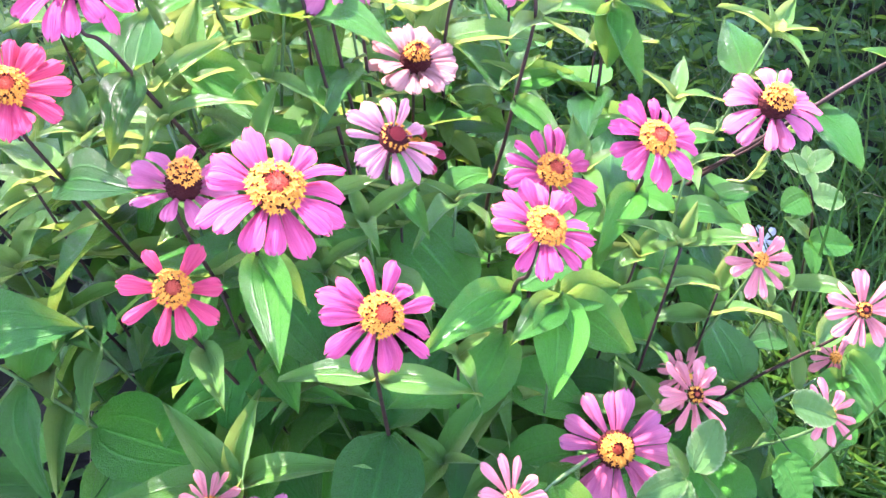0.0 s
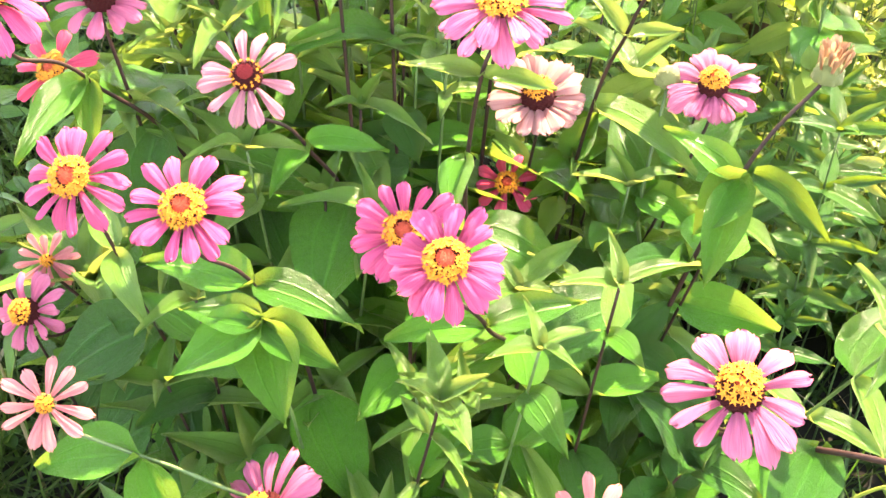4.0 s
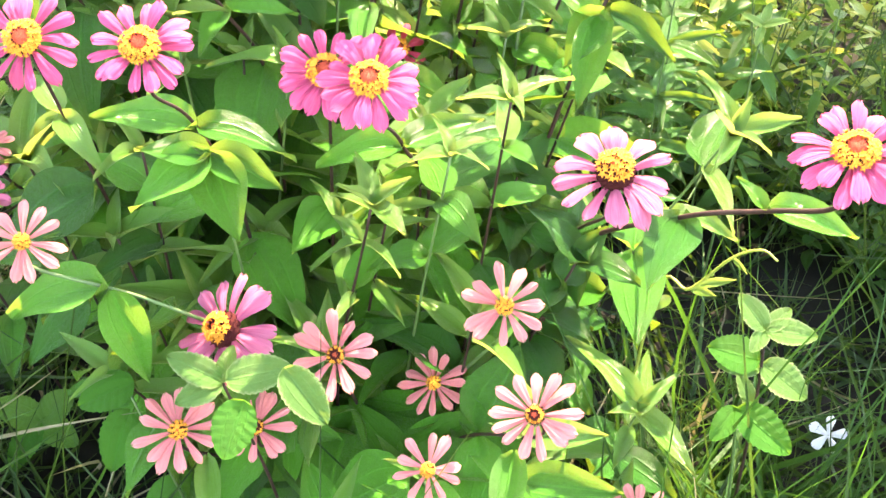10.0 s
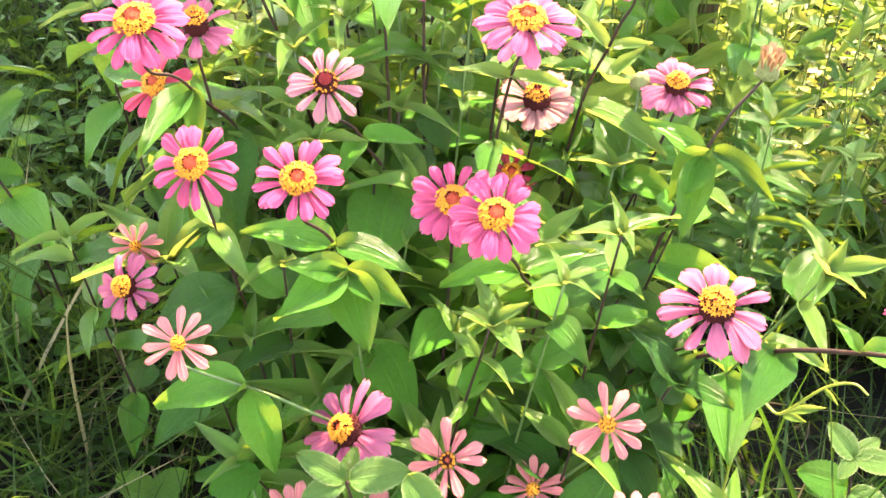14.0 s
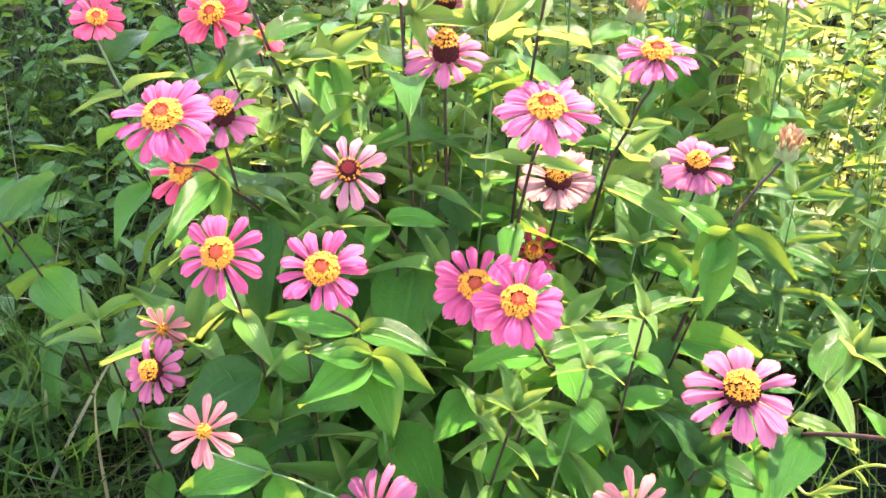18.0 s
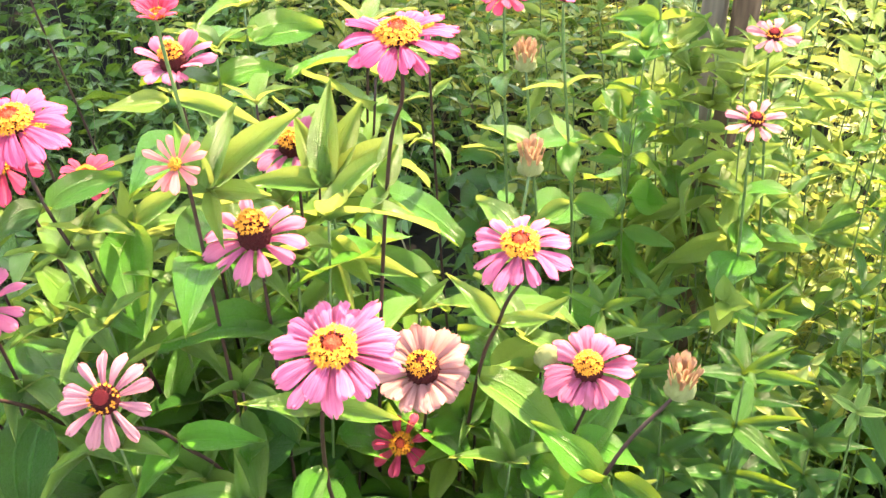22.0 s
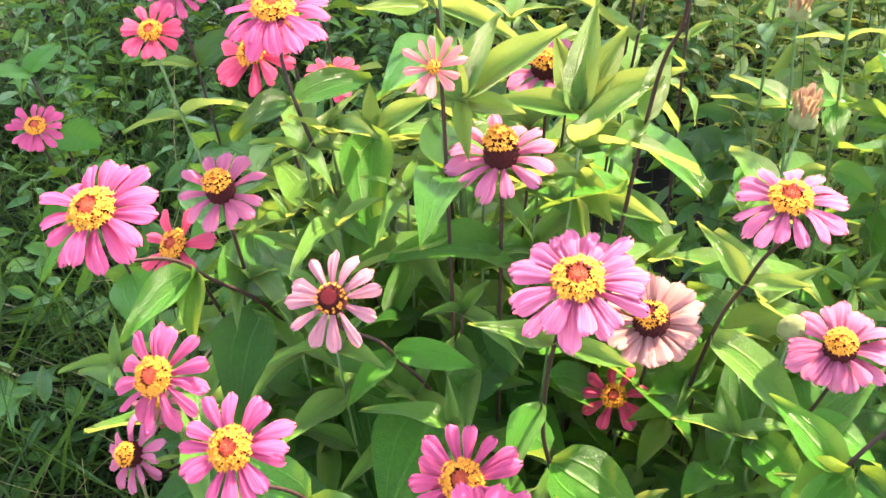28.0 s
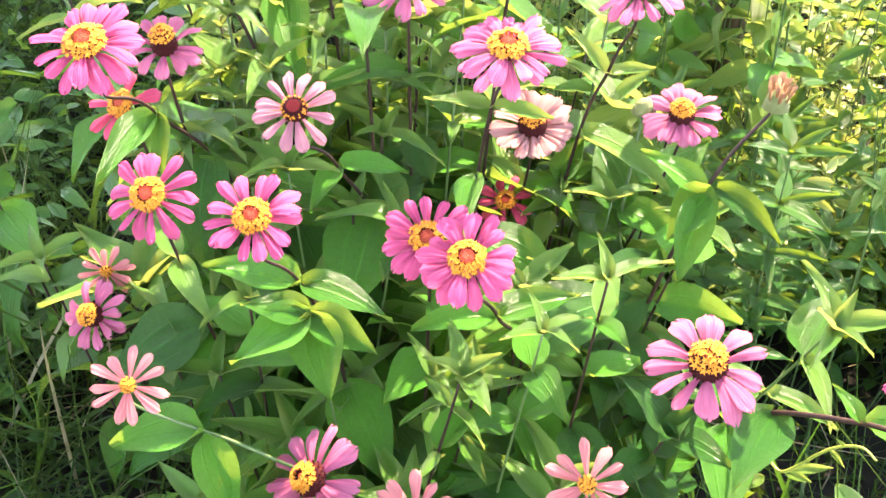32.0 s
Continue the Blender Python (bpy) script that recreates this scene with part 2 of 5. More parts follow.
DARK_BUTTON = rough_material("dark_red_button", (0.16, 0.012, 0.012), (0.42, 0.05, 0.05), 320, 0.85, 0.15, depth=0.0015)
BUTTON = rough_material("red_button", (0.46, 0.04, 0.025), (0.66, 0.14, 0.07), 320, 0.85, 0.15, depth=0.0015)
FLORET = rough_material("yellow_floret", (0.54, 0.15, 0.010), (0.72, 0.31, 0.04), 250, 0.7, 0.2, depth=0.0004)
BUD = rough_material("bud_scales", (0.08, 0.13, 0.03), (0.24, 0.24, 0.08), 220, 0.6, depth=0.0008)
PETALS = {
    "pink": petal_material("magenta_petal", (0.465, 0.038, 0.118), (0.585, 0.078, 0.192), (0.640, 0.195, 0.277), (0.600, 0.115, 0.208)),
    "light": petal_material("light_mauve_petal", (0.430, 0.055, 0.140), (0.575, 0.125, 0.235), (0.660, 0.270, 0.340), (0.600, 0.165, 0.255)),
    "cone": petal_material("mauve_petal", (0.420, 0.062, 0.138), (0.530, 0.130, 0.211), (0.580, 0.225, 0.288), (0.530, 0.160, 0.224)),
    "pale": petal_material("pale_pink_petal", (0.440, 0.130, 0.172), (0.530, 0.210, 0.237), (0.580, 0.300, 0.284), (0.500, 0.220, 0.232)),
    "small": petal_material("salmon_petal", (0.580, 0.130, 0.142), (0.690, 0.230, 0.215), (0.730, 0.360, 0.310), (0.680, 0.250, 0.224)),
    "red": petal_material("crimson_petal", (0.496, 0.024, 0.069), (0.656, 0.064, 0.138), (0.704, 0.200, 0.220), (0.680, 0.080, 0.138)),
    "faded": petal_material("faded_petal", (0.42, 0.16, 0.15), (0.50, 0.24, 0.21), (0.54, 0.32, 0.27), (0.48, 0.22, 0.20)),
    "dry": petal_material("dry_petal", (0.34, 0.15, 0.07), (0.48, 0.28, 0.17), (0.54, 0.36, 0.24), (0.44, 0.27, 0.16)),
    "white": petal_material("white_petal", (0.80, 0.80, 0.78), (0.84, 0.84, 0.82), (0.86, 0.86, 0.86), (0.8, 0.82, 0.78)),
}


# ---- shapes ----
rng = random.Random(7)


def rand(a, b):
    return rng.uniform(a, b)


def sheet(name, profile, lift, columns, rows, mat, tip=1.0, reach=None):
    """A leaf or petal one unit long along x: profile(s) is its half width, lift(s, v) its height."""
    verts, uvs, faces = [], [], []
    n = len(columns)
    for i in range(rows + 1):
        s = 1 - (1 - i / rows) ** tip
        for v in columns:
            w = profile(s)
            verts.append((reach(s, v) if reach else s, w * v, lift(s, v)))
            uvs.append((s, 0.5 + 0.5 * v))
    for i in range(rows):
        for j in range(n - 1):
            a = i * n + j
            faces.append((a, a + 1, a + n + 1, a + n))
    me = bpy.data.meshes.new(name)
    me.from_pydata(verts, [], faces)
    layer = me.uv_layers.new(name="leaf")
    loops = np.empty(len(me.loops), dtype=np.int32)
    me.loops.foreach_get("vertex_index", loops)
    layer.data.foreach_set("uv", np.array(uvs, dtype=np.float32)[loops].ravel())
    me.polygons.foreach_set("use_smooth", [True] * len(me.polygons))
    me.materials.append(mat)
    return me


WIDE = (-1, -0.72, -0.45, -0.2, 0, 0.2, 0.45, 0.72, 1)


def zinnia_leaf(mat, width, droop, fold, twist, wave, name="leaf"):
    def profile(s):
        return width * (max(0.0, math.sin(math.pi * min(1, s ** 0.72))) ** 0.85 * (1 - 0.35 * s) * 1.25 + 0.10 * max(0, 1 - 6 * s))

    def lift(s, v):
        a = abs(v)
        crease = -0.010 * math.exp(-(a / 0.12) ** 2) - 0.008 * math.exp(-((a - 0.45) / 0.12) ** 2)
        return droop * (0.34 * s - s * s) + 1.3 * fold * width * a ** 1.6 * (1 - s * 0.6) + crease + twist * v * s * width * 1.6 + wave * 0.026 * math.sin(s * 10 + 2 * v) * a * a

    return sheet(name, profile, lift, WIDE, 11, mat)


def round_leaf(mat, width, droop, name="leaf"):
    def profile(s):
        return width * (max(0.0, math.sin(math.pi * s ** 0.8)) ** 0.62) * (1 + 0.06 * (2 * ((s * 11) % 1) - 1) * (0.1 < s < 0.97)) + 0.012

    def lift(s, v):
        return droop * (0.2 * s - s * s) + 0.12 * width * abs(v) + 0.010 * math.sin(s * 44 - 6 * abs(v)) * (0.3 + abs(v)) - 0.02 * math.exp(-(v / 0.15) ** 2)

    return sheet(name, profile, lift, WIDE, 33, mat)


def petal_mesh(mat, width, droop, notch, cup, roll):
    def profile(s):
        tip = math.sqrt(max(0.0, 1 - max(0, (s - 0.80) / 0.2) ** 2.6))
        return width * (0.26 + 0.74 * min(1, s / 0.70) ** 1.1) * (0.24 + 0.76 * tip if s > 0.8 else 1)

    def lift(s, v):
        groove = -0.034 * (math.exp(-((abs(v) - 0.5) / 0.14) ** 2)) * min(1, s * 3)
        return droop * (0.55 * s - s * s) - cup * v * v * width + groove + roll * v * s * width + notch * 0.03 * math.cos(v * 7) * max(0, s - 0.8)

    def reach(s, v):
        teeth = 0.5 + 0.5 * math.cos(v * 3.1 * math.pi * 0.66 + notch)
        return s * (1 - 0.085 * teeth * max(0.0, s - 0.6) / 0.4)

    return sheet("petal", profile, lift, (-1, -0.75, -0.5, -0.25, 0, 0.25, 0.5, 0.75, 1), 11, mat, 1.7, reach)


LEAVES = [zinnia_leaf(LEAF, w, d, f, tw, wa) for w, d, f, tw, wa in (
    (0.25, 0.42, 0.40, 0.1, 1), (0.21, 0.60, 0.5, -0.2, 0.6), (0.27, 0.30, 0.30, 0.25, 1.3), (0.20, 0.35, 0.55, 0.0, 0.8), (0.23, 0.75, 0.35, -0.3, 1.4), (0.26, 0.2, 0.45, 0.2, 0.7), (0.22, 0.9, 0.4, 0.15, 1))]
DEEPS = [zinnia_leaf(DEEP, w, d, f, tw, wa) for w, d, f, tw, wa in ((0.24, 0.5, 0.35, 0.1, 1), (0.21, 0.7, 0.4, -0.2, 1.2), (0.25, 0.3, 0.4, 0.2, 0.8))]
YOUNGS = [zinnia_leaf(YOUNG, w, d, f, tw, wa) for w, d, f, tw, wa in (
    (0.145, 0.35, 0.7, 0.1, 0.8), (0.125, 0.60, 0.8, -0.2, 0.7), (0.155, 0.15, 0.6, 0.15, 1.0), (0.135, 0.85, 0.6, -0.1, 1.2))]
LANCES = [zinnia_leaf(WEED, w, d, f, tw, wa) for w, d, f, tw, wa in ((0.11, 0.3, 0.4, 0.1, 0.6), (0.13, 0.5, 0.3, -0.2, 0.8), (0.10, 0.15, 0.5, 0.15, 0.6))]
# darker copy of the narrow leaf, with the hollow's shade in its colour
SHADE_LANCES = [zinnia_leaf(DEEP, w, d, f, tw, wa) for w, d, f, tw, wa in ((0.11, 0.3, 0.4, 0.1, 0.6), (0.13, 0.5, 0.3, -0.2, 0.8))]
SUNNYS = [zinnia_leaf(SUNNY, w, d, f, tw, wa) for w, d, f, tw, wa in ((0.15, 0.3, 0.5, 0.1, 0.6), (0.13, 0.6, 0.6, -0.2, 0.8), (0.17, 0.1, 0.4, 0.15, 0.8))]
ROUNDS = [round_leaf(SOFT, w, d) for w, d in ((0.36, 0.3), (0.40, 0.15), (0.33, 0.45))]
BRIGHTS = [round_leaf(YOUNG, w, d) for w, d in ((0.34, 0.3), (0.38, 0.15))]
PATCHES = [round_leaf(PATCHED, w, d) for w, d in ((0.34, 0.3), (0.38, 0.15), (0.30, 0.5))]
AIMED = {
    "broad": ((LEAVES[2], 0.30), (LEAVES[0], 0.42), (LEAVES[5], 0.2)),
    "slim": ((LEAVES[3], 0.35), (LEAVES[1], 0.60)),
    "young": ((YOUNGS[0], 0.25), (YOUNGS[1], 0.5), (YOUNGS[2], 0.1)),
    "sunny": ((SUNNYS[0], 0.3), (SUNNYS[2], 0.1)),
    "round": ((ROUNDS[0], 0.3), (ROUNDS[1], 0.15)),
    "patched": ((PATCHES[0], 0.3), (PATCHES[1], 0.15)),
    "deep": ((DEEPS[0], 0.5), (DEEPS[2], 0.3)),
    "bright": ((BRIGHTS[0], 0.3), (BRIGHTS[1], 0.15)),
    "shade_lance": ((SHADE_LANCES[0], 0.3), (SHADE_LANCES[1], 0.5)),
    "lance": ((LANCES[0], 0.3), (LANCES[1], 0.5), (LANCES[2], 0.15)),
}
PETAL_SETS = {}
for kind, wide, hang in (("pink", 0.150, 0.30), ("cone", 0.168, 0.30), ("light", 0.142, 0.28), ("mauve", 0.165, 0.26), ("tall", 0.168, 0.30), ("pale", 0.138, 0.20), ("small", 0.135, 0.16), ("worn", 0.140, 0.14), ("red", 0.175, 0.22), ("faded", 0.17, 0.16), ("white", 0.26, 0.1), ("dry", 0.12, 0.1)):
    PETAL_SETS[kind] = [petal_mesh(PETALS[{"mauve": "cone", "tall": "cone", "worn": "small"}.get(kind, kind)], wide * a, hang * b, c, d, e) for a, b, c, d, e in (
        (1, 1, 1, 0.3, 0), (0.9, 0.6, -1, 0.45, 0.3), (1.08, 1.3, 0.5, 0.1, -0.25), (0.8, 0.9, 1.4, 0.6, 0.1), (1, 1.8, 0, 0.35, -0.1))]


def tube(name, pts, radius, mat, sides=7, taper=0.6):
    """A round stem along the points, slightly uneven, closed at both ends."""
    pts = [Vector(p) for p in pts]
    verts, faces = [], []
    side = Vector((1, 0.3, 0))
    n = len(pts)
    for i, p in enumerate(pts):
        d = (pts[min(n - 1, i + 1)] - pts[max(0, i - 1)]).normalized()
        u = (side - d * side.dot(d)).normalized()
        w = d.cross(u)
        r = radius * (1 - (1 - taper) * i / (n - 1)) * (1 + 0.10 * noise.noise(p * 60))
        for k in range(sides):
            a = math.tau * k / sides
            verts.append(p + (u * math.cos(a) + w * math.sin(a)) * r)
    for i in range(n - 1):
        for k in range(sides):
            a, b = i * sides + k, i * sides + (k + 1) % sides
            faces.append((a, b, b + sides, a + sides))
    faces.append(tuple(range(sides))[::-1])
    faces.append(tuple((n - 1) * sides + k for k in range(sides)))
    me = bpy.data.meshes.new(name)
    me.from_pydata([tuple(v) for v in verts], [], faces)
    me.polygons.foreach_set("use_smooth", [True] * len(me.polygons))
    me.materials.append(mat)
    return me


def dome(name, mat, radius, height, rings, sides, bumps, power=0.5, seed=0):
    """A bristly dome: the cone of a flower, its button, or a bud."""
    r = random.Random(seed)
    verts, faces = [], []
    for i in range(rings):
        s = i / rings
        rad = radius * max(0.0, 1 - s ** (1 / power)) ** power if power != 1 else radius * (1 - s)
        for k in range(sides):
            a = math.tau * (k + 0.5 * (i % 2)) / sides
            j = 1 + bumps * (r.random() - 0.4) + (bumps * 0.6 if (k + i) % 2 else 0)
            verts.append((rad * j * math.cos(a), rad * j * math.sin(a), height * s + radius * bumps * 0.3 * r.random()))
    verts.append((0, 0, height))
    top = len(verts) - 1
    for i in range(rings - 1):
        for k in range(sides):
            a, b = i * sides + k, i * sides + (k + 1) % sides
            faces.append((a, b, b + sides, a + sides))
    for k in range(sides):
        faces.append(((rings - 1) * sides + k, (rings - 1) * sides + (k + 1) % sides, top))
    faces.append(tuple(range(sides))[::-1])
    me = bpy.data.meshes.new(name)
    me.from_pydata(verts, [], faces)
    me.polygons.foreach_set("use_smooth", [True] * len(me.polygons))
    me.materials.append(mat)
    return me


def bristly(name, mat, radius, height, power, count, length, seed):
    """A dome thick with short pointed scales that lean upwards: the dark cone of a flower."""
    me = dome(name, mat, radius * 0.94, height * 0.97, 7, 20, 0.08, power, seed)
    verts, faces = [tuple(v.co) for v in me.vertices], [tuple(p.vertices) for p in me.polygons]
    r = random.Random(seed)
    for k in range(count):
        s = (k + 0.5) / count * 0.97
        a = k * 2.39996
        rad = radius * 0.9 * max(0.0, 1 - s ** (1 / power)) ** power
        c = Vector((rad * math.cos(a), rad * math.sin(a), height * s))
        out = Vector((math.cos(a), math.sin(a), 0.45 + 1.2 * s + r.uniform(-0.2, 0.2))).normalized()
        side = Vector((-math.sin(a), math.cos(a), 0))
        w, n = length * 0.36, len(verts)
        tip = c + out * length * r.uniform(0.7, 1.3)
        verts += [tuple(c + side * w), tuple(c - side * w), tuple(c + Vector((0, 0, w * 1.3))), tuple(tip)]
        faces += [(n, n + 1, n + 3), (n + 1, n + 2, n + 3), (n + 2, n, n + 3)]
    out_me = bpy.data.meshes.new(name)
    out_me.from_pydata(verts, [], faces)
    out_me.materials.append(mat)
    bpy.data.meshes.remove(me)
    return out_me


def floret_ring(radius, height, count, size, rows, seed, step=0.14):
    """Small five-pointed tubes that stand round the cone."""
    r = random.Random(seed)
    verts, faces = [], []
    for row in range(rows):
        many = max(5, round(count * (1 - step * row)))
        for k in range(many):
            a = math.tau * (k + 0.5 * row + r.uniform(-0.3, 0.3)) / many
            rad = radius * (1 - step * row) * r.uniform(0.92, 1.08)
            c = Vector((rad * math.cos(a), rad * math.sin(a), height * (0.70 + 0.13 * row) + r.uniform(-0.06, 0.06) * radius))
            out = Vector((math.cos(a), math.sin(a), 1.0 + 0.8 * row + r.uniform(-0.2, 0.3))).normalized()
            u = out.orthogonal().normalized()
            w = out.cross(u)
            s = size * r.uniform(0.8, 1.25)
            first = len(verts)
            foot = c - out * s * 1.6
            verts.append(tuple(c - out * s * 0.1))
            turn = r.random() * 6
            for q in range(5):
                b = turn + math.tau * q / 5
                arm = u * math.cos(b) + w * math.sin(b)
                between = u * math.cos(b + math.tau / 10) + w * math.sin(b + math.tau / 10)
                verts.append(tuple(c + arm * s + out * s * 0.25))
                verts.append(tuple(c + between * s * 0.42))
            verts.append(tuple(foot))
            for q in range(10):
                faces.append((first, first + 1 + q, first + 1 + (q + 1) % 10))
            for q in range(5):
                faces.append((first + 11, first + 2 + 2 * q, first + 2 + (2 * q + 8) % 10))
    me = bpy.data.meshes.new("floret_ring")
    me.from_pydata(verts, [], faces)
    me.materials.append(FLORET)
    return me


# cone radius, cone height, button radius, floret rows, floret ring radius and height: all for a flower of radius one
HEADS = {
    "pink": (0.275, 0.23, 0.150, 4, 0.345, 0.255, 26, 0.064),
    "light": (0.275, 0.24, 0.140, 4, 0.345, 0.27, 26, 0.064),
    "cone": (0.320, 0.40, 0.070, 4, 0.275, 0.50, 19, 0.072),
    "tall": (0.320, 0.58, 0.070, 4, 0.275, 0.68, 19, 0.072),
    "mauve": (0.330, 0.30, 0.080, 4, 0.245, 0.38, 17, 0.066),
    "pale": (0.29, 0.26, 0.15, 2, 0.28, 0.27, 17, 0.040),
    "small": (0.17, 0.12, 0.030, 4, 0.195, 0.17, 11, 0.062),
    "worn": (0.200, 0.15, 0.060, 2, 0.17, 0.17, 11, 0.056),
    "red": (0.25, 0.20, 0.14, 4, 0.33, 0.23, 22, 0.064),
    "faded": (0.33, 0.50, 0.06, 3, 0.25, 0.56, 16, 0.072),
}
HEAD_MESHES = {}
for kind, (cr, ch, br, fr, fring, fh, fc, fs) in HEADS.items():
    tall = kind in ("cone", "tall", "faded")
    HEAD_MESHES[kind] = (
        bristly("flower_head", CONE, cr, ch, 0.42 if tall else 0.6, 150 if tall else 90, 0.075, 3),
        bristly("flower_button", DARK_BUTTON if kind in ("pale", "faded") else BUTTON, br, br * 0.5, 0.55, 60, br * 0.3, 5),
        [floret_ring(fring, fh, fc, fs, fr, 10 + q, 0.24 if tall or kind == "small" else 0.14) for q in range(3)],
    )
CALYX = dome("calyx", BUD, 0.22, 0.20, 5, 12, 0.15, 0.6, 9)


def part(name, data, parent, m, label=""):
    """Links a mesh as one part under a thing or a part, at the pose m in the parent's space."""
    ob = new(name, data)
    ob.parent = parent
    ob.matrix_basis = m
    if label:
        ob["label"] = label
    return ob


def axes(p, x=None, z=None):
    """The pose at p whose x (or z, if x is not given) looks the given way, with z as near to the other as can be."""
    if x is not None:
        x = x.normalized()
        z = (z - x * z.dot(x)).normalized()
    else:
        z = z.normalized()
        x = z.orthogonal().normalized()
    y = z.cross(x)
    m = Matrix((x, y, z)).transposed().to_4x4()
    m.translation = p
    return m


def smooth_path(pts, steps):
    """Catmull-Rom through the points."""
    pts = [Vector(p) for p in pts]
    ext = [pts[0] * 2 - pts[1], *pts, pts[-1] * 2 - pts[-2]]
    out = []
    for i in range(1, len(ext) - 2):
        a, b, c, d = ext[i - 1:i + 3]
        for k in range(steps):
            t = k / steps
            out.append(0.5 * (2 * b + (c - a) * t + (2 * a - 5 * b + 4 * c - d) * t * t + (3 * b - a - 3 * c + d) * t ** 3))
    out.append(pts[-1])
    return out


# leaf-free lines from each flower towards the camera's side, a few towards the sun
CLEAR_LINES = []


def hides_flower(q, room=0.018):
    """Whether a leaf at q would stand in one of the lines kept clear."""
    for p, way, r in CLEAR_LINES:
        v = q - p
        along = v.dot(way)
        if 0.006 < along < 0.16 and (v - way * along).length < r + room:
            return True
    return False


def leaf_pairs(thing, path, first, gap, size, lowest=0.05, turn=None, young=1, nodes=9, pair=(), kinds=None, tumble=0.45):
    """Opposite leaves down a stem, each pair turned by a quarter from the one above."""
    turn = rand(0, math.tau) if turn is None else turn
    walked, want, k = 0.0, first, 0
    for i in range(len(path) - 1, 0, -1):
        step = (path[i] - path[i - 1]).length
        walked += step
        if walked < want or k >= nodes:
            continue
        p, d = path[i - 1], (path[i] - path[i - 1]).normalized()
        if p.z < lowest:
            break
        base = d.orthogonal().normalized()
        if k == 0 and pair:
            for q in pair:
                reach = Vector(q) - p
                m = axes(p, reach, Vector((0.25, -0.2, 1))) @ Matrix.Diagonal((reach.length * 1.04, reach.length * 1.0, reach.length, 1))
                # paler leaf high at the back, as if sunlit
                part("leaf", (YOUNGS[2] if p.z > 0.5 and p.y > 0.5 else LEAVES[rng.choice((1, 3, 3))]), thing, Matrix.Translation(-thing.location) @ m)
        for h in (0, math.pi) if not (k == 0 and pair) else ():
            a = turn + h + rand(-0.35, 0.35)
            o = Matrix.Rotation(a, 3, d) @ base
            rise = rand(0.1, 0.6) if k < young else rand(-0.15, 0.35)
            way = (o + d * rise).normalized()
            way = (way + Vector((0, 0, -0.10 * k))).normalized()
            n = d * 0.5 + o * -0.15 + Vector((0, 0, 1.0))
            length = size * rand(0.82, 1.15) * (0.72 if k < young else 1.0 if k < 4 else 0.85)
            # high at the back, paler leaves paint in the sunlit top of the patch
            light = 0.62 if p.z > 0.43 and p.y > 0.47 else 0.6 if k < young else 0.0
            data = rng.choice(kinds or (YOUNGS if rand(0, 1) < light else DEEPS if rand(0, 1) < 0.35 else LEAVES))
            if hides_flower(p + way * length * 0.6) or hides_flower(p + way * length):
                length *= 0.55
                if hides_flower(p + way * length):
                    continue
            m = axes(p + o * 0.0015, way, n) @ Matrix.Rotation(rand(-tumble, tumble), 4, "X") @ Matrix.Diagonal((length, length * rand(0.95, 1.3), length, 1))
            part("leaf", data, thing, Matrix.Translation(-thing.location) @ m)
        k += 1
        turn += math.pi / 2
        want = walked + gap * rand(0.8, 1.2)


HUB = Vector((-0.06, 0.56, 0.0))
LABELS = {
    "pink": "magenta-pink zinnia with a ring of yellow florets",
    "cone": "mauve-pink zinnia with a tall dark maroon cone",
    "light": "light mauve-pink zinnia with many petals and yellow florets",
    "tall": "mauve-pink zinnia with a tall dark maroon cone",
    "pale": "pale pink zinnia with a dark red centre",
    "small": "small salmon-pink zinnia with narrow petals",
    "red": "crimson zinnia with few broad petals and yellow florets",
    "worn": "small salmon-pink zinnia with a brownish-red centre",
    "mauve": "bright mauve zinnia with a maroon disc and yellow florets",
    "faded": "faded brownish-pink zinnia past its bloom, with a maroon cone",
}


def aimed_leaf(thing, root, tip, kind="broad", wide=1.0, face=(0.35, -0.45, 1)):
    """One leaf under a thing, from its root to its tip."""
    data, droop = rng.choice(AIMED[kind])
    root = Vector(root)
    reach = Vector(tip) - root
    drop = 0.66 * droop
    size = reach.length / math.sqrt(1 + drop * drop)
    m = axes(root, reach, Vector(face)) @ Matrix.Rotation(-math.atan(drop), 4, "Y") @ Matrix.Diagonal((size, size * wide, size, 1))
    return part("leaf", data, thing, Matrix.Translation(-thing.location) @ m)


def sprout(name, label, group, path, leaves, stem=None, thick=0.0014):
    """A leafy stem along the given points, with leaves from root to tip: (root, tip, kind, width)."""
    thing = new(name)
    thing.location = Vector((path[0][0], path[0][1], 0))
    tagged(thing, label, "plant", group)
    pts = smooth_path([(path[0][0], path[0][1], -0.01), *path[1:]], 9)
    part("stem", tube("stem", [q - thing.location for q in pts], thick, stem or GREEN_STEM), thing, Matrix.Identity(4))
    for root, tip, kind, wide in leaves:
        aimed_leaf(thing, root, tip, kind, wide)
    return thing


def stem_base(p, pull=0.55):
    return Vector((p.x + (HUB.x - p.x) * pull, p.y + (HUB.y - p.y) * pull, 0.0))


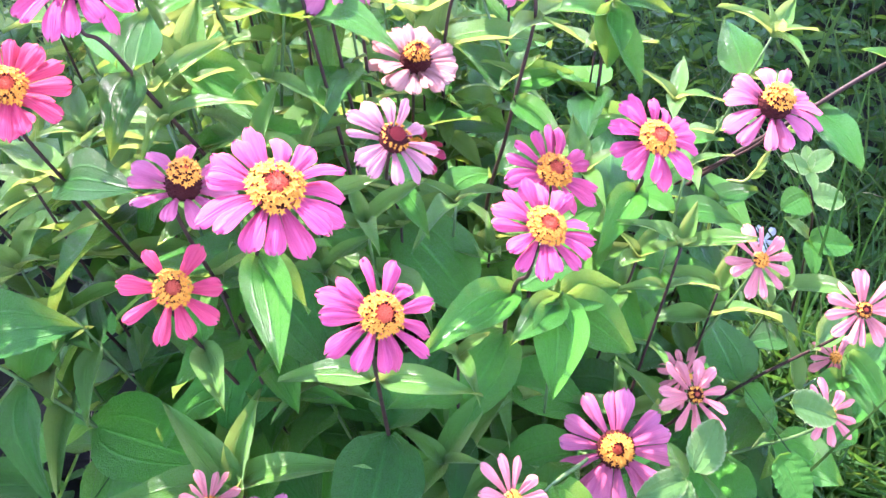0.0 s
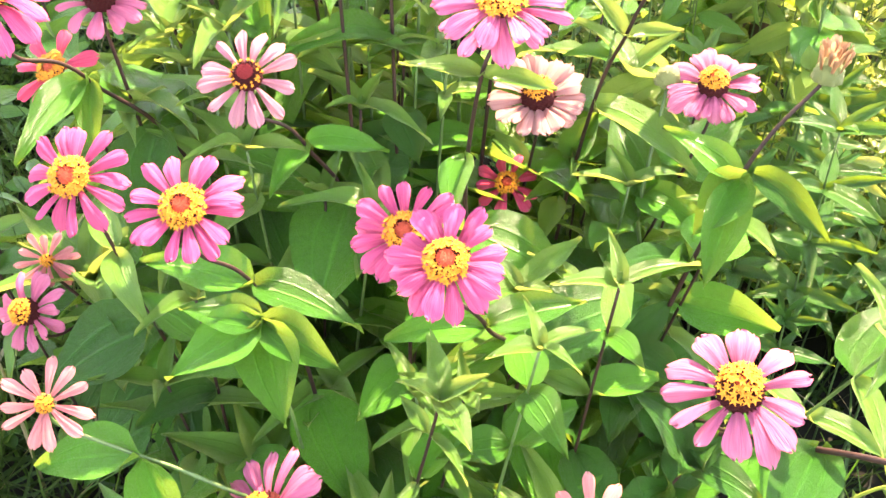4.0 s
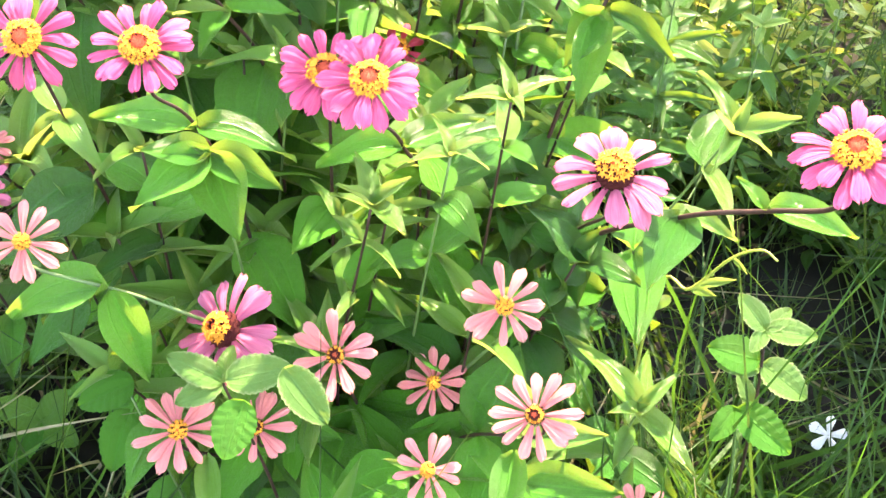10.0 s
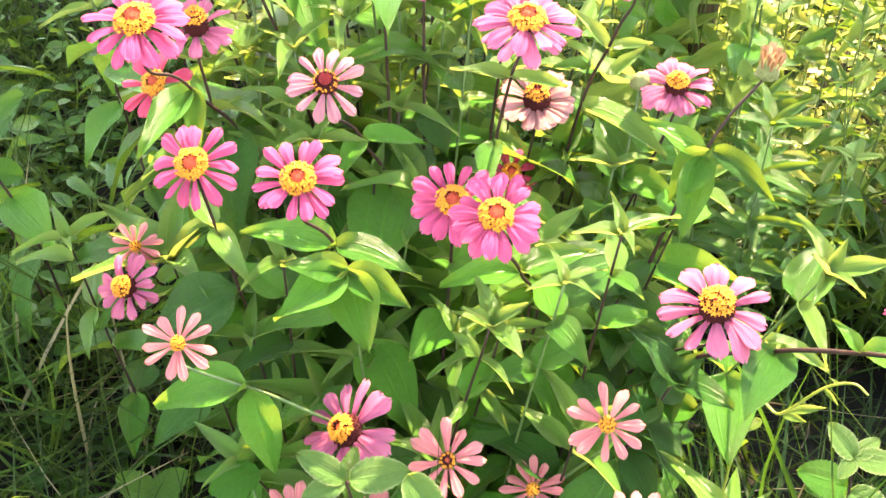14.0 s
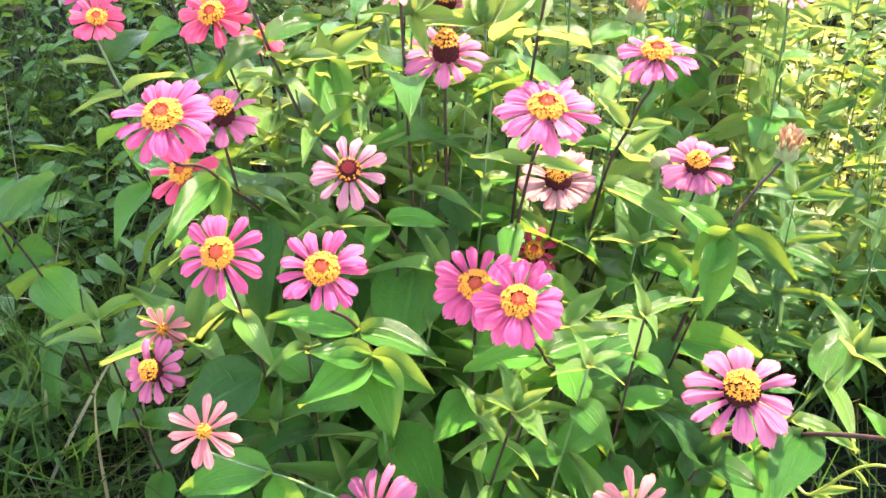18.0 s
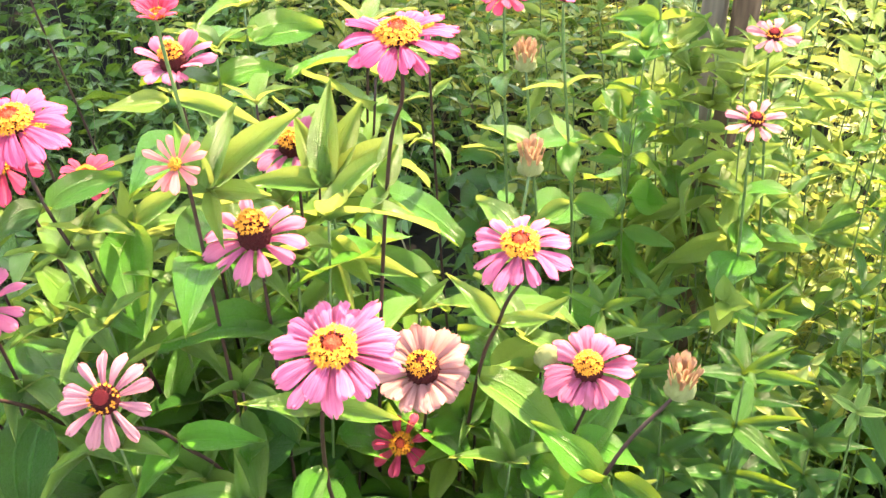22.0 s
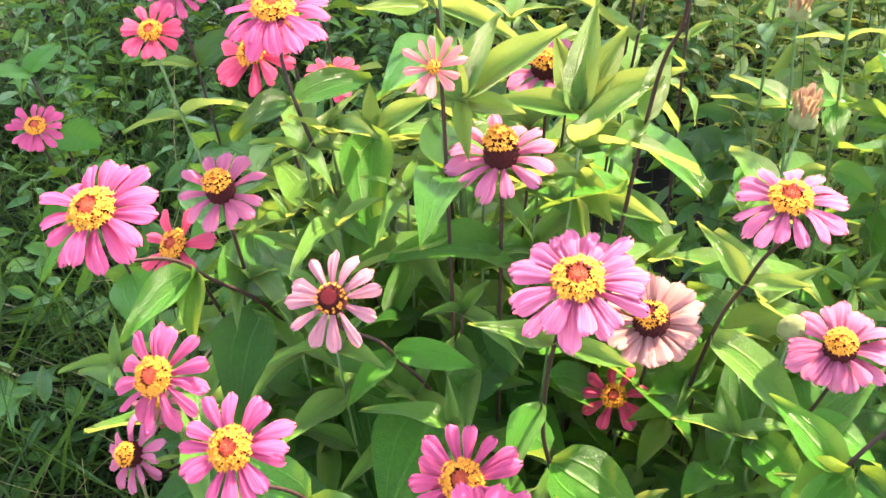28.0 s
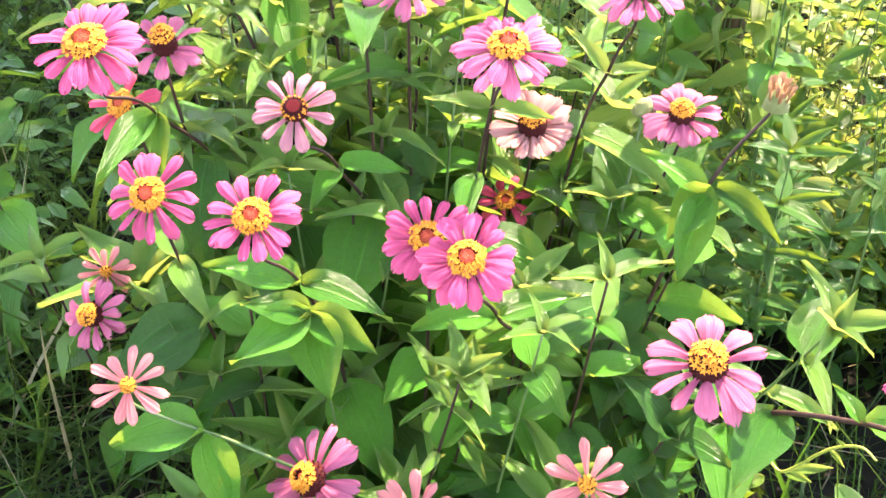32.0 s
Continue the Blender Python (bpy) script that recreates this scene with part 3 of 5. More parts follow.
def flower_head(thing, p, normal, r, kind, petals, layers, open_up, gaps=()):
    cr, ch, br, fr, fring, fh, fc, fs = HEADS[kind]
    cone, button, rings = HEAD_MESHES[kind]
    top = axes(p - thing.location - normal * ch * r, z=normal) @ Matrix.Rotation(rand(0, math.tau), 4, "Z")
    head = part("flower_head", cone, thing, top @ Matrix.Diagonal((r, r, r, 1)))
    part("calyx", CALYX, head, Matrix.Rotation(math.pi, 4, "X") @ Matrix.Translation((0, 0, -0.03)), "green scaly calyx")
    part("flower_button", button, head, Matrix.Translation((0, 0, ch * 0.93)), "red bristly button")
    part("floret_ring", rng.choice(rings), head, Matrix.Identity(4), "yellow star-shaped florets")
    n = petals
    for k in range(n):
        if k in gaps:
            continue
        layer = k % layers
        a = math.tau * (k + rand(-0.22, 0.22)) / n
        reach = (1 - cr * 0.72) * rand(0.86, 1.08) * (1 - 0.10 * layer)
        up = open_up + rand(-0.16, 0.16) + 0.10 * layer
        m = Matrix.Rotation(a, 4, "Z") @ Matrix.Translation((cr * 0.72, 0, 0.02 + 0.05 * layer)) @ Matrix.Rotation(-up, 4, "Y") @ Matrix.Rotation(rand(-0.4, 0.4), 4, "X")
        part("petal", rng.choice(PETAL_SETS[kind]), head, m @ Matrix.Diagonal((reach, rand(0.9, 1.12), 1, 1)))
    return head


def grow_zinnia(x, y, z, r, kind="pink", tilt=25, aim=(0.40, 0.12), petals=14, layers=2, up=0.12, nodes=(), base=None, pull=0.55, size=0.072, first=0.055, gaps=(), stem=STEM, label="", turn=None, thick=0.0011, pair=(), pairs=9, extra=()):
    """One flowering stem: the middle of its flower's top at (x, y, z), the flower leaning tilt degrees towards aim."""
    p = Vector((x, y, z))
    flat = Vector((aim[0] - x, aim[1] - y, 0)).normalized()
    normal = (Vector((0, 0, 1)) * math.cos(radians(tilt)) + flat * math.sin(radians(tilt))).normalized()
    foot = Vector((*base, 0)) if base else stem_base(p, pull)
    thing = new("zinnia")
    thing.location = foot
    tagged(thing, label or LABELS[kind], "flower", "zinnias in the patch")
    under = p - normal * r * (HEADS[kind][1] + 0.12)
    pts = [foot + Vector((0, 0, -0.01))]
    if nodes:
        pts += [Vector(q) for q in nodes]
    else:
        mid = foot.lerp(under, 0.5) + Vector((rand(-0.015, 0.015), rand(-0.015, 0.015), 0.03))
        pts += [mid]
    pts += [under - (normal * 0.6 + Vector((0, 0, 0.8))).normalized() * min(0.03, 0.4 * (under - pts[-1]).length), under]
    path = smooth_path(pts, 9)
    part("stem", tube("stem", [q - foot for q in path], thick * 1.3, stem), thing, Matrix.Identity(4))
    flower_head(thing, p, normal, r, kind, petals, layers, up, gaps)
    gap = 0.05
    if nodes:
        first = (under - Vector(nodes[-1])).length * 1.02
    leaf_pairs(thing, path, first, gap, size, turn=turn, young=1, pair=pair, nodes=pairs)
    for root, tip in extra:
        aimed_leaf(thing, root, tip, "deep")
    return thing


PLANTED = []


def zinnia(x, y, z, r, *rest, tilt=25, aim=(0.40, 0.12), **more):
    """Marks a flowering stem's place and clears its line towards the camera's side; it is built once all are marked."""
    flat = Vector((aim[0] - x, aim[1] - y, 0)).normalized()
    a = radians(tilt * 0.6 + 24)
    CLEAR_LINES.append((Vector((x, y, z)), Vector((0, 0, 1)) * math.cos(a) + flat * math.sin(a), r))
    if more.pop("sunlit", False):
        CLEAR_LINES.append((Vector((x, y, z)), Vector((-0.396, 0.507, 0.766)), r * 0.9))
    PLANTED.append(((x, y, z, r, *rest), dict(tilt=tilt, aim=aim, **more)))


def shoot(x, y, z, base=None, size=0.07, gap=0.05, pull=0.25, crown=4, stem=None, young=2, long=1.0, kinds=None, tumble=0.45, nodes=9, thick=0.0014):
    """A leafy stem with no flower, ended by a tuft of young leaves."""
    p = Vector((x, y, z))
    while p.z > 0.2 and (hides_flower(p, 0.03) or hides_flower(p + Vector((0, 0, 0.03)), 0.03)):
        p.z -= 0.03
    foot = Vector((*base, 0)) if base else stem_base(p, pull)
    thing = new("zinnia_shoot")
    thing.location = foot
    tagged(thing, "leafy green zinnia shoot with no flower, in the patch", "plant", "zinnia shoots")
    mid = foot.lerp(p, 0.5) + Vector((rand(-0.015, 0.015), rand(-0.015, 0.015), 0.02))
    path = smooth_path([foot + Vector((0, 0, -0.01)), mid, p], 12)
    part("stem", tube("stem", [q - foot for q in path], thick, stem or rng.choice((STEM, GREEN_STEM))), thing, Matrix.Identity(4))
    d = (path[-1] - path[-3]).normalized()
    a0 = rand(0, 6)
    for k in range(crown):
        a = a0 + math.tau * k / crown + rand(-0.2, 0.2)
        o = Matrix.Rotation(a, 3, d) @ d.orthogonal().normalized()
        way = o + d * (0.55 if k % 2 else 1.2)
        length = size * long * (rand(0.55, 0.75) if k % 2 else rand(0.4, 0.55))
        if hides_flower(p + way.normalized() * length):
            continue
        m = axes(p - foot, way, d - o * 0.4) @ Matrix.Diagonal((length, length, length, 1))
        part("leaf", rng.choice(kinds or YOUNGS), thing, m, "yellow-green young leaf")
    leaf_pairs(thing, path, 0.022, gap, size, young=young, kinds=kinds, tumble=tumble, nodes=nodes)
    return thing


def bud(x, y, z, r, nodes=(), base=None, brush=True, stem=GREEN_STEM, pull=0.5, pair=()):
    """A closed or fading zinnia bud on its stem."""
    p = Vector((x, y, z))
    foot = Vector((*base, 0)) if base else stem_base(p, pull)
    thing = new("zinnia_bud")
    thing.location = foot
    tagged(thing, "half-open zinnia bud with brownish petals in a brush" if brush else "round green zinnia bud on a slender stem", "flower", "zinnia buds")
    pts = [foot + Vector((0, 0, -0.01)), *[Vector(q) for q in nodes]]
    if not nodes:
        pts.append(foot.lerp(p, 0.5) + Vector((0.01, 0, 0.03)))
    pts.append(p - Vector((0, 0, r * 0.4)))
    path = smooth_path(pts, 9)
    part("stem", tube("stem", [q - foot for q in path], 0.0017, stem), thing, Matrix.Identity(4))
    body = part("bud", dome("bud", BUD, 0.8, 1.35, 11, 18, 0.20, 0.5, 4) if brush else dome("bud", BUD, 1, 1.5, 11, 18, 0.24, 0.55, 4), thing, Matrix.Translation(p - foot - Vector((0, 0, r * 0.5))) @ Matrix.Diagonal((r, r, r, 1)))
    if brush:
        for k in range(40):
            ring = k % 3
            m = Matrix.Rotation(k * 2.39996, 4, "Z") @ Matrix.Translation((0.70 - 0.2 * ring, 0, 0.75 + 0.22 * ring)) @ Matrix.Rotation(-rand(1.25, 1.5), 4, "Y")
            part("petal", rng.choice(PETAL_SETS["dry"]), body, m @ Matrix.Diagonal((rand(1.05, 1.5), 1.3, 1, 1)))
    leaf_pairs(thing, path, (p - Vector(nodes[-1])).length if nodes else 0.05, 0.055, 0.07, young=1, pair=pair)
    return thing


# ---- ground and growth that nobody could count ----
nrg = np.random.default_rng(11)


def stuff(name, templates, poses, label, category, mat):
    """Joins many small leaves or blades into one mesh. poses: 4 x 4 arrays; each takes one of the templates in turn."""
    allv, allf, alluv, at = [], [], [], 0
    poses = np.asarray(poses)
    for k, tpl in enumerate(templates):
        v = np.array([(*p.co, 1.0) for p in tpl.vertices])
        f = np.array([tuple(p.vertices) for p in tpl.polygons])
        uv = np.array([tuple(q.uv) for q in tpl.uv_layers["leaf"].data]).reshape(-1, 4, 2)
        m = poses[k::len(templates)]
        if not len(m):
            continue
        w = np.einsum("nij,vj->nvi", m, v)[:, :, :3]
        allv.append(w.reshape(-1, 3))
        allf.append((f[None] + (at + np.arange(len(m)) * len(v))[:, None, None]).reshape(-1, 4))
        alluv.append(np.tile(uv.reshape(-1, 2), (len(m), 1)))
        at += len(m) * len(v)
    v, f, uv = np.concatenate(allv), np.concatenate(allf), np.concatenate(alluv)
    me = bpy.data.meshes.new(name)
    me.vertices.add(len(v))
    me.vertices.foreach_set("co", v.astype(np.float32).ravel())
    me.loops.add(len(f) * 4)
    me.loops.foreach_set("vertex_index", f.astype(np.int32).ravel())
    me.polygons.add(len(f))
    me.polygons.foreach_set("loop_start", np.arange(0, len(f) * 4, 4, dtype=np.int32))
    me.update(calc_edges=True)
    me.uv_layers.new(name="leaf").data.foreach_set("uv", uv.astype(np.float32).ravel())
    me.polygons.foreach_set("use_smooth", [True] * len(f))
    me.materials.append(mat)
    return tagged(new(name, me), label, category, kind="stuff")


def frames(p, x, z, sx, sy, sz):
    """Poses from arrays of places, ways and normals, scaled along each of their own axes."""
    x = x / np.linalg.norm(x, axis=1, keepdims=True)
    z = z - x * np.sum(z * x, axis=1, keepdims=True)
    z = z / np.maximum(1e-6, np.linalg.norm(z, axis=1, keepdims=True))
    y = np.cross(z, x)
    m = np.zeros((len(p), 4, 4))
    m[:, :3, 0], m[:, :3, 1], m[:, :3, 2], m[:, :3, 3] = x * sx[:, None], y * sy[:, None], z * sz[:, None], p
    m[:, 3, 3] = 1
    return m


THREE = (-1, 0, 1)


def small_leaf(width, droop, fold, rows=4, blunt=0.8):
    return sheet("small_leaf", lambda s: width * max(0.0, math.sin(math.pi * s ** blunt)) ** 0.8 + 0.01, lambda s, v: droop * (0.3 * s - s * s) + fold * width * abs(v), THREE, rows, WEED)


def blade(droop, sway):
    return sheet("blade", lambda s: 0.5 * (1 - s ** 2.2) + 0.02, lambda s, v: droop * (-s ** 2.3) + 0.15 * abs(v) * 0.02 + sway * math.sin(s * 4) * 0.1, THREE, 6, GRASS)


SMALL = [small_leaf(0.19, 0.4, 0.4), small_leaf(0.16, 0.7, 0.3), small_leaf(0.22, 0.2, 0.5)]
OVAL = [small_leaf(0.36, 0.3, 0.25), small_leaf(0.42, 0.15, 0.2), small_leaf(0.33, 0.5, 0.3)]
BLADES = [blade(0.25, 0.2), blade(0.6, -0.3), blade(0.95, 0.4), blade(0.1, 0.5)]


def canopy(x, y):
    """Height of the zinnia patch's leaves."""
    return 0.40 + 0.75 * (np.minimum(y, 0.6) - 0.35) + 0.5 * np.clip(-0.05 - x, 0, 0.1) - 0.5 * np.maximum(0, x - 0.02) - 0.9 * np.maximum(0, y - 0.66)


def in_patch(x, y, grow=1.0):
    """Under one where the zinnias stand."""
    return ((x + 0.08) / (0.30 * grow)) ** 2 + ((y - 0.56) / (0.27 * grow)) ** 2


def spots(count, x0, x1, y0, y1, keep=None):
    out = np.empty((0, 2))
    while len(out) < count:
        q = np.column_stack((nrg.uniform(x0, x1, count * 2), nrg.uniform(y0, y1, count * 2)))
        if keep is not None:
            q = q[keep(q[:, 0], q[:, 1])]
        out = np.concatenate((out, q))
    return out[:count]


def ups(n, spread):
    a = nrg.normal(0, spread, (n, 3))
    a[:, 2] = 1
    return a


def grass(name, count, area, low, high, wide, lean, mat, label, keep=None):
    q = spots(count, *area, keep)
    n = len(q)
    size = nrg.uniform(low, high, n)
    way = ups(n, lean)
    side = nrg.normal(0, 1, (n, 3))
    side[:, 2] = 0.2
    p = np.column_stack((q, np.full(n, -0.005)))
    return stuff(name, BLADES, frames(p, way, side, size, nrg.uniform(0.6, 1.4, n) * wide, size), label, "grass", mat)


def sprigs(name, count, area, low, high, leaf, per, mat, label, keep=None, templates=SMALL, lean=0.35, category="weeds", flat=0.5):
    """Leafy weeds: thin stems with leaves set round them."""
    q = spots(count, *area, keep)
    n = len(q)
    h = nrg.uniform(low, high, n)
    way = ups(n, lean)
    way /= np.linalg.norm(way, axis=1, keepdims=True)
    p0 = np.column_stack((q, np.full(n, -0.005)))
    poses = []
    side = nrg.normal(0, 1, (n, 3))
    poses.append(frames(p0, way, side, h * 1.02, np.full(n, 0.0018), h * 0.06))
    stems = stuff(name + "_stems", BLADES[3:], poses[0], label, category, GREEN_STEM if mat is not STRAW else STRAW)
    stems["label"] = "thin stems of " + label
    leaves = []
    for k in range(per):
        s = (k + nrg.uniform(0.2, 0.9, n)) / per
        s = 0.15 + 0.85 * s
        a = k * 2.4 + nrg.uniform(0, 1.2, n) + q[:, 0] * 50
        o = np.column_stack((np.cos(a), np.sin(a), nrg.uniform(-0.2, 0.7, n)))
        z = np.column_stack((nrg.normal(0, 0.8, n), nrg.normal(0, 0.8, n), np.full(n, flat + 0.5)))
        size = leaf * nrg.uniform(0.6, 1.35, n) * (1.1 - 0.35 * s)
        leaves.append(frames(p0 + way * (h * s)[:, None], o, z, size, size, size))
    return stuff(name, templates, np.concatenate(leaves), label, category, mat)


def trefoils(name, count, area, low, high, leaf, mat, label, keep=None):
    """Low clover: three round leaflets on a stalk."""
    q = spots(count, *area, keep)
    n = len(q)
    p = np.column_stack((q, nrg.uniform(low, high, n)))
    turn = nrg.uniform(0, math.tau, n)
    tilt = nrg.normal(0, 0.3, (n, 2))
    leaves = []
    for k in range(3):
        a = turn + k * math.tau / 3
        o = np.column_stack((np.cos(a), np.sin(a), np.cos(a) * tilt[:, 0] + np.sin(a) * tilt[:, 1]))
        z = np.column_stack((-tilt, np.ones(n)))
        size = leaf * nrg.uniform(0.7, 1.3, n)
        leaves.append(frames(p, o, z, size, size, size))
    return stuff(name, OVAL, np.concatenate(leaves), label, "clover", mat)


# one sheet of soil, finer round the patch
def ground_sheet():
    bm = bmesh.new()
    edges = [-300, -60, -12, -4, *[-2.4 + 0.1 * k for k in range(45)], 2.6, 6, 20, 80, 300]
    grid = []
    for gy in edges:
        row = []
        for gx in edges:
            near = max(abs(gx), abs(gy)) < 2.5
            row.append(bm.verts.new((gx, gy + 0.6, 0.012 * noise.noise(Vector((gx * 5, gy * 5, 0))) - 0.008 if near else -0.01)))
        grid.append(row)
    for i in range(len(edges) - 1):
        for j in range(len(edges) - 1):
            bm.faces.new((grid[i][j], grid[i][j + 1], grid[i + 1][j + 1], grid[i + 1][j]))
    me = bpy.data.meshes.new("ground")
    bm.to_mesh(me)
    bm.free()
    me.polygons.foreach_set("use_smooth", [True] * len(me.polygons))
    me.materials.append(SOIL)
    return tagged(new("ground", me), "garden soil under the plants, near black with their shade in its colour", "ground", kind="structure")


ground_sheet()


def open_ground(x, y):
    return in_patch(x, y, 0.85) > 1


def by_logs(x, y):
    return open_ground(x, y) & ((x < -0.80) | (x > -0.26) | (y < 0.44) | (y > 0.78))


def hollow(x, y):
    return ((x - 0.10) / 0.24) ** 2 + ((y - 0.90) / 0.20) ** 2 < 1


def behind_gap(x, y):
    return ((x > -0.26) | (y > 0.98)) & ~hollow(x, y)


def off_patch(x, y):
    return (in_patch(x, y, 1.0) > 1) & (((x + 0.28) / 0.3) ** 2 + ((y - 1.0) / 0.2) ** 2 > 1) & ~hollow(x, y)


grass("grass_by_the_path", 1250, (-0.05, 0.8, 0.25, 1.05), 0.12, 0.34, 0.0046, 1.3, GRASS, "long thin green grass blades", off_patch)
grass("grass_beside_the_patch", 2300, (-1.3, 0.12, -0.15, 0.75), 0.12, 0.32, 0.0036, 1.1, GRASS, "tangled green grass in shade", by_logs)
grass("far_grass", 2200, (-2.6, 0.9, 1.0, 3.0), 0.10, 0.35, 0.006, 0.7, GRASS, "rough grass among the weeds", off_patch)
grass("grass_clump", 210, (0.15, 0.36, 0.58, 0.78), 0.16, 0.34, 0.0044, 0.8, TURF, "bright green arching grass clump")
grass("fine_grass", 320, (0.22, 0.50, 0.42, 0.78), 0.12, 0.28, 0.0034, 1.2, TURF, "fine bright green grass blades", open_ground)
grass("dry_grass", 130, (-1.0, 0.7, 0.15, 1.2), 0.08, 0.24, 0.003, 1.0, STRAW, "dry straw-coloured grass stalks", open_ground)
grass("short_grass_in_the_gap", 260, (-0.06, 0.30, 0.72, 1.06), 0.05, 0.15, 0.0036, 1.2, GRASS, "short dark grass on the shaded soil")
trefoils("clover", 1700, (0.0, 1.1, 0.5, 1.7), 0.02, 0.09, 0.017, CLOVER, "low dark green clover leaves", off_patch)
grass("dry_grass_in_shade", 70, (-0.70, 0.10, -0.10, 0.42), 0.14, 0.34, 0.0030, 1.2, STRAW, "dry straw-coloured grass stalks in the shade", by_logs)
grass("pale_grass", 240, (-0.75, 0.15, -0.05, 0.42), 0.16, 0.36, 0.0040, 1.2, WEED, "pale arching grass blades in the shade", by_logs)
trefoils("clover_in_grass", 220, (-1.4, -0.15, -0.1, 0.6), 0.02, 0.10, 0.018, CLOVER, "low clover leaves among the grass", open_ground)


def far_off(x, y):
    return ((x < -1.3) | (x > 0.8) | (y < -0.1) | (y > 2.9)) & (np.hypot(x - 0.4, y - 0.1) > 0.25)


grass("meadow_grass", 16000, (-4.5, 4.5, -4.0, 4.6), 0.06, 0.20, 0.010, 0.8, GRASS, "short rough meadow grass all round", far_off)
trefoils("meadow_clover", 5000, (-3.0, 3.2, -2.6, 3.0), 0.01, 0.06, 0.03, CLOVER, "low clover in the meadow", far_off)
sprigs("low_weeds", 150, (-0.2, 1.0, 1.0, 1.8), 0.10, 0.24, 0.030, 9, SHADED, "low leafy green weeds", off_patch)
sprigs("sparse_weeds", 60, (0.1, 0.8, 0.6, 1.0), 0.06, 0.14, 0.022, 7, WEED, "scattered small green weeds", off_patch)
sprigs("side_weeds", 100, (-1.3, -0.32, 0.15, 0.9), 0.10, 0.28, 0.048, 8, WEED, "leafy green weeds beside the flowers", by_logs)
sprigs("sunny_weeds", 850, (-2.0, -0.05, 1.1, 2.6), 0.18, 0.42, 0.030, 13, SUNNY_WEED, "weeds coloured yellow-green as if sunlit", off_patch)
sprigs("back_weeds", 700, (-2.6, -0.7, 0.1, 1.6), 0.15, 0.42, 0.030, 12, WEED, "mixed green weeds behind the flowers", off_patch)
sprigs("sunny_back_weeds", 350, (-2.3, -0.9, 0.75, 1.7), 0.2, 0.5, 0.032, 12, SUNNY_WEED, "weeds behind the flowers, coloured as if sunlit", off_patch)
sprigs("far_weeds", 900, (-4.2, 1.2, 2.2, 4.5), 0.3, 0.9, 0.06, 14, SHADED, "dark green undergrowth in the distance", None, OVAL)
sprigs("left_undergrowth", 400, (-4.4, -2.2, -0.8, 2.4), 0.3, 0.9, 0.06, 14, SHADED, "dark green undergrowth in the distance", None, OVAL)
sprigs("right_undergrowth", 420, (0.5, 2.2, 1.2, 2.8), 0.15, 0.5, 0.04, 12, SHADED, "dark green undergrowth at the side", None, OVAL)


def unseen_shade_tree(x, y, height):
    """An unseen tree, added beyond the flowers so that its crown shades chosen ground."""
    thing = new("unseen_shade_tree")
    thing.location = (x, y, 0)
    tagged(thing, "unseen tree added to shade the ground round the flowers", "tree")
    part("trunk", tube("trunk", [Vector((0.05 * math.sin(k), 0.04 * math.cos(k * 1.3), -0.05 + height * k / 9)) for k in range(10)], 0.09, DARK_WOOD, 12, 0.5), thing, Matrix.Identity(4))
    leaves = []
    for cx, cy, cz, rad, count in SHADES:
        c = np.array((cx - x, cy - y, cz))
        start = Vector((0, 0, height * 0.6))
        mid = start.lerp(Vector(c), 0.5) + Vector((0, 0, 0.15))
        part("limb", tube("limb", smooth_path([start, mid, Vector(c)], 8), 0.035, DARK_WOOD, 8, 0.3), thing, Matrix.Identity(4))
        p = nrg.normal(0, 1, (count, 3))
        p *= (nrg.uniform(0.1, 1, count) ** 0.4 * rad / np.linalg.norm(p, axis=1))[:, None]
        p[:, 2] *= 0.45
        o = nrg.normal(0, 1, (count, 3))
        z = nrg.normal(0, 0.6, (count, 3))
        z[:, 2] += 1
        size = nrg.uniform(0.07, 0.13, count)
        leaves.append(frames(p + c, o, z, size, size, size))
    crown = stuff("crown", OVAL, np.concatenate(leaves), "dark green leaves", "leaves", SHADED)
    del crown["kind"], crown["category"]
    crown.parent = thing


# clumps of the added crown, set where shade was wanted: place, radius, leaves
SHADES = ((-1.48, 1.72, 2.4, 0.20, 150), (-1.62, 2.33, 2.4, 0.26, 230), (-0.52, 2.13, 2.3, 0.20, 160), (-0.95, 2.95, 2.35, 0.40, 420), (-0.80, 2.50, 2.3, 0.30, 300), (-1.6, 0.6, 2.2, 0.6, 700), (-2.4, 0.3, 2.1, 0.7, 800), (-1.53, 1.87, 2.4, 0.28, 240), (-0.62, 2.38, 2.3, 0.26, 220), (-0.60, 2.78, 2.35, 0.50, 640), (-1.98, 2.55, 2.4, 0.34, 300), (-0.30, 2.45, 2.30, 0.45, 460), (-0.15, 3.1, 2.5, 0.6, 620), (-2.10, 1.85, 2.40, 0.60, 860), (-2.75, 2.3, 2.6, 0.35, 260), (-2.3, 1.3, 2.4, 0.5, 520), (-1.78, 1.62, 2.4, 0.32, 260), (-1.75, 1.25, 2.3, 0.35, 300), (-3.0, 2.3, 2.3, 0.8, 700))
unseen_shade_tree(-1.6, 3.6, 2.6)

# ---- the zinnia patch ----
zinnia(-0.034, 0.340, 0.491, 0.029, tilt=40, aim=(0.3, 0.0), petals=13, layers=1, up=0.10)
zinnia(0.041, 0.373, 0.513, 0.027, tilt=32, petals=15, nodes=((0.012, 0.44, 0.33), (0.023, 0.407, 0.438)), pair=((-0.019, 0.364, 0.447), (0.063, 0.441, 0.440)))
zinnia(0.103, 0.467, 0.493, 0.029, tilt=32, petals=16, nodes=((0.07, 0.54, 0.33), (0.097, 0.497, 0.432)), pair=((0.076, 0.455, 0.436), (0.113, 0.539, 0.449)))
zinnia(0.049, 0.476, 0.467, 0.029, tilt=34, petals=14, layers=1, up=0.2)
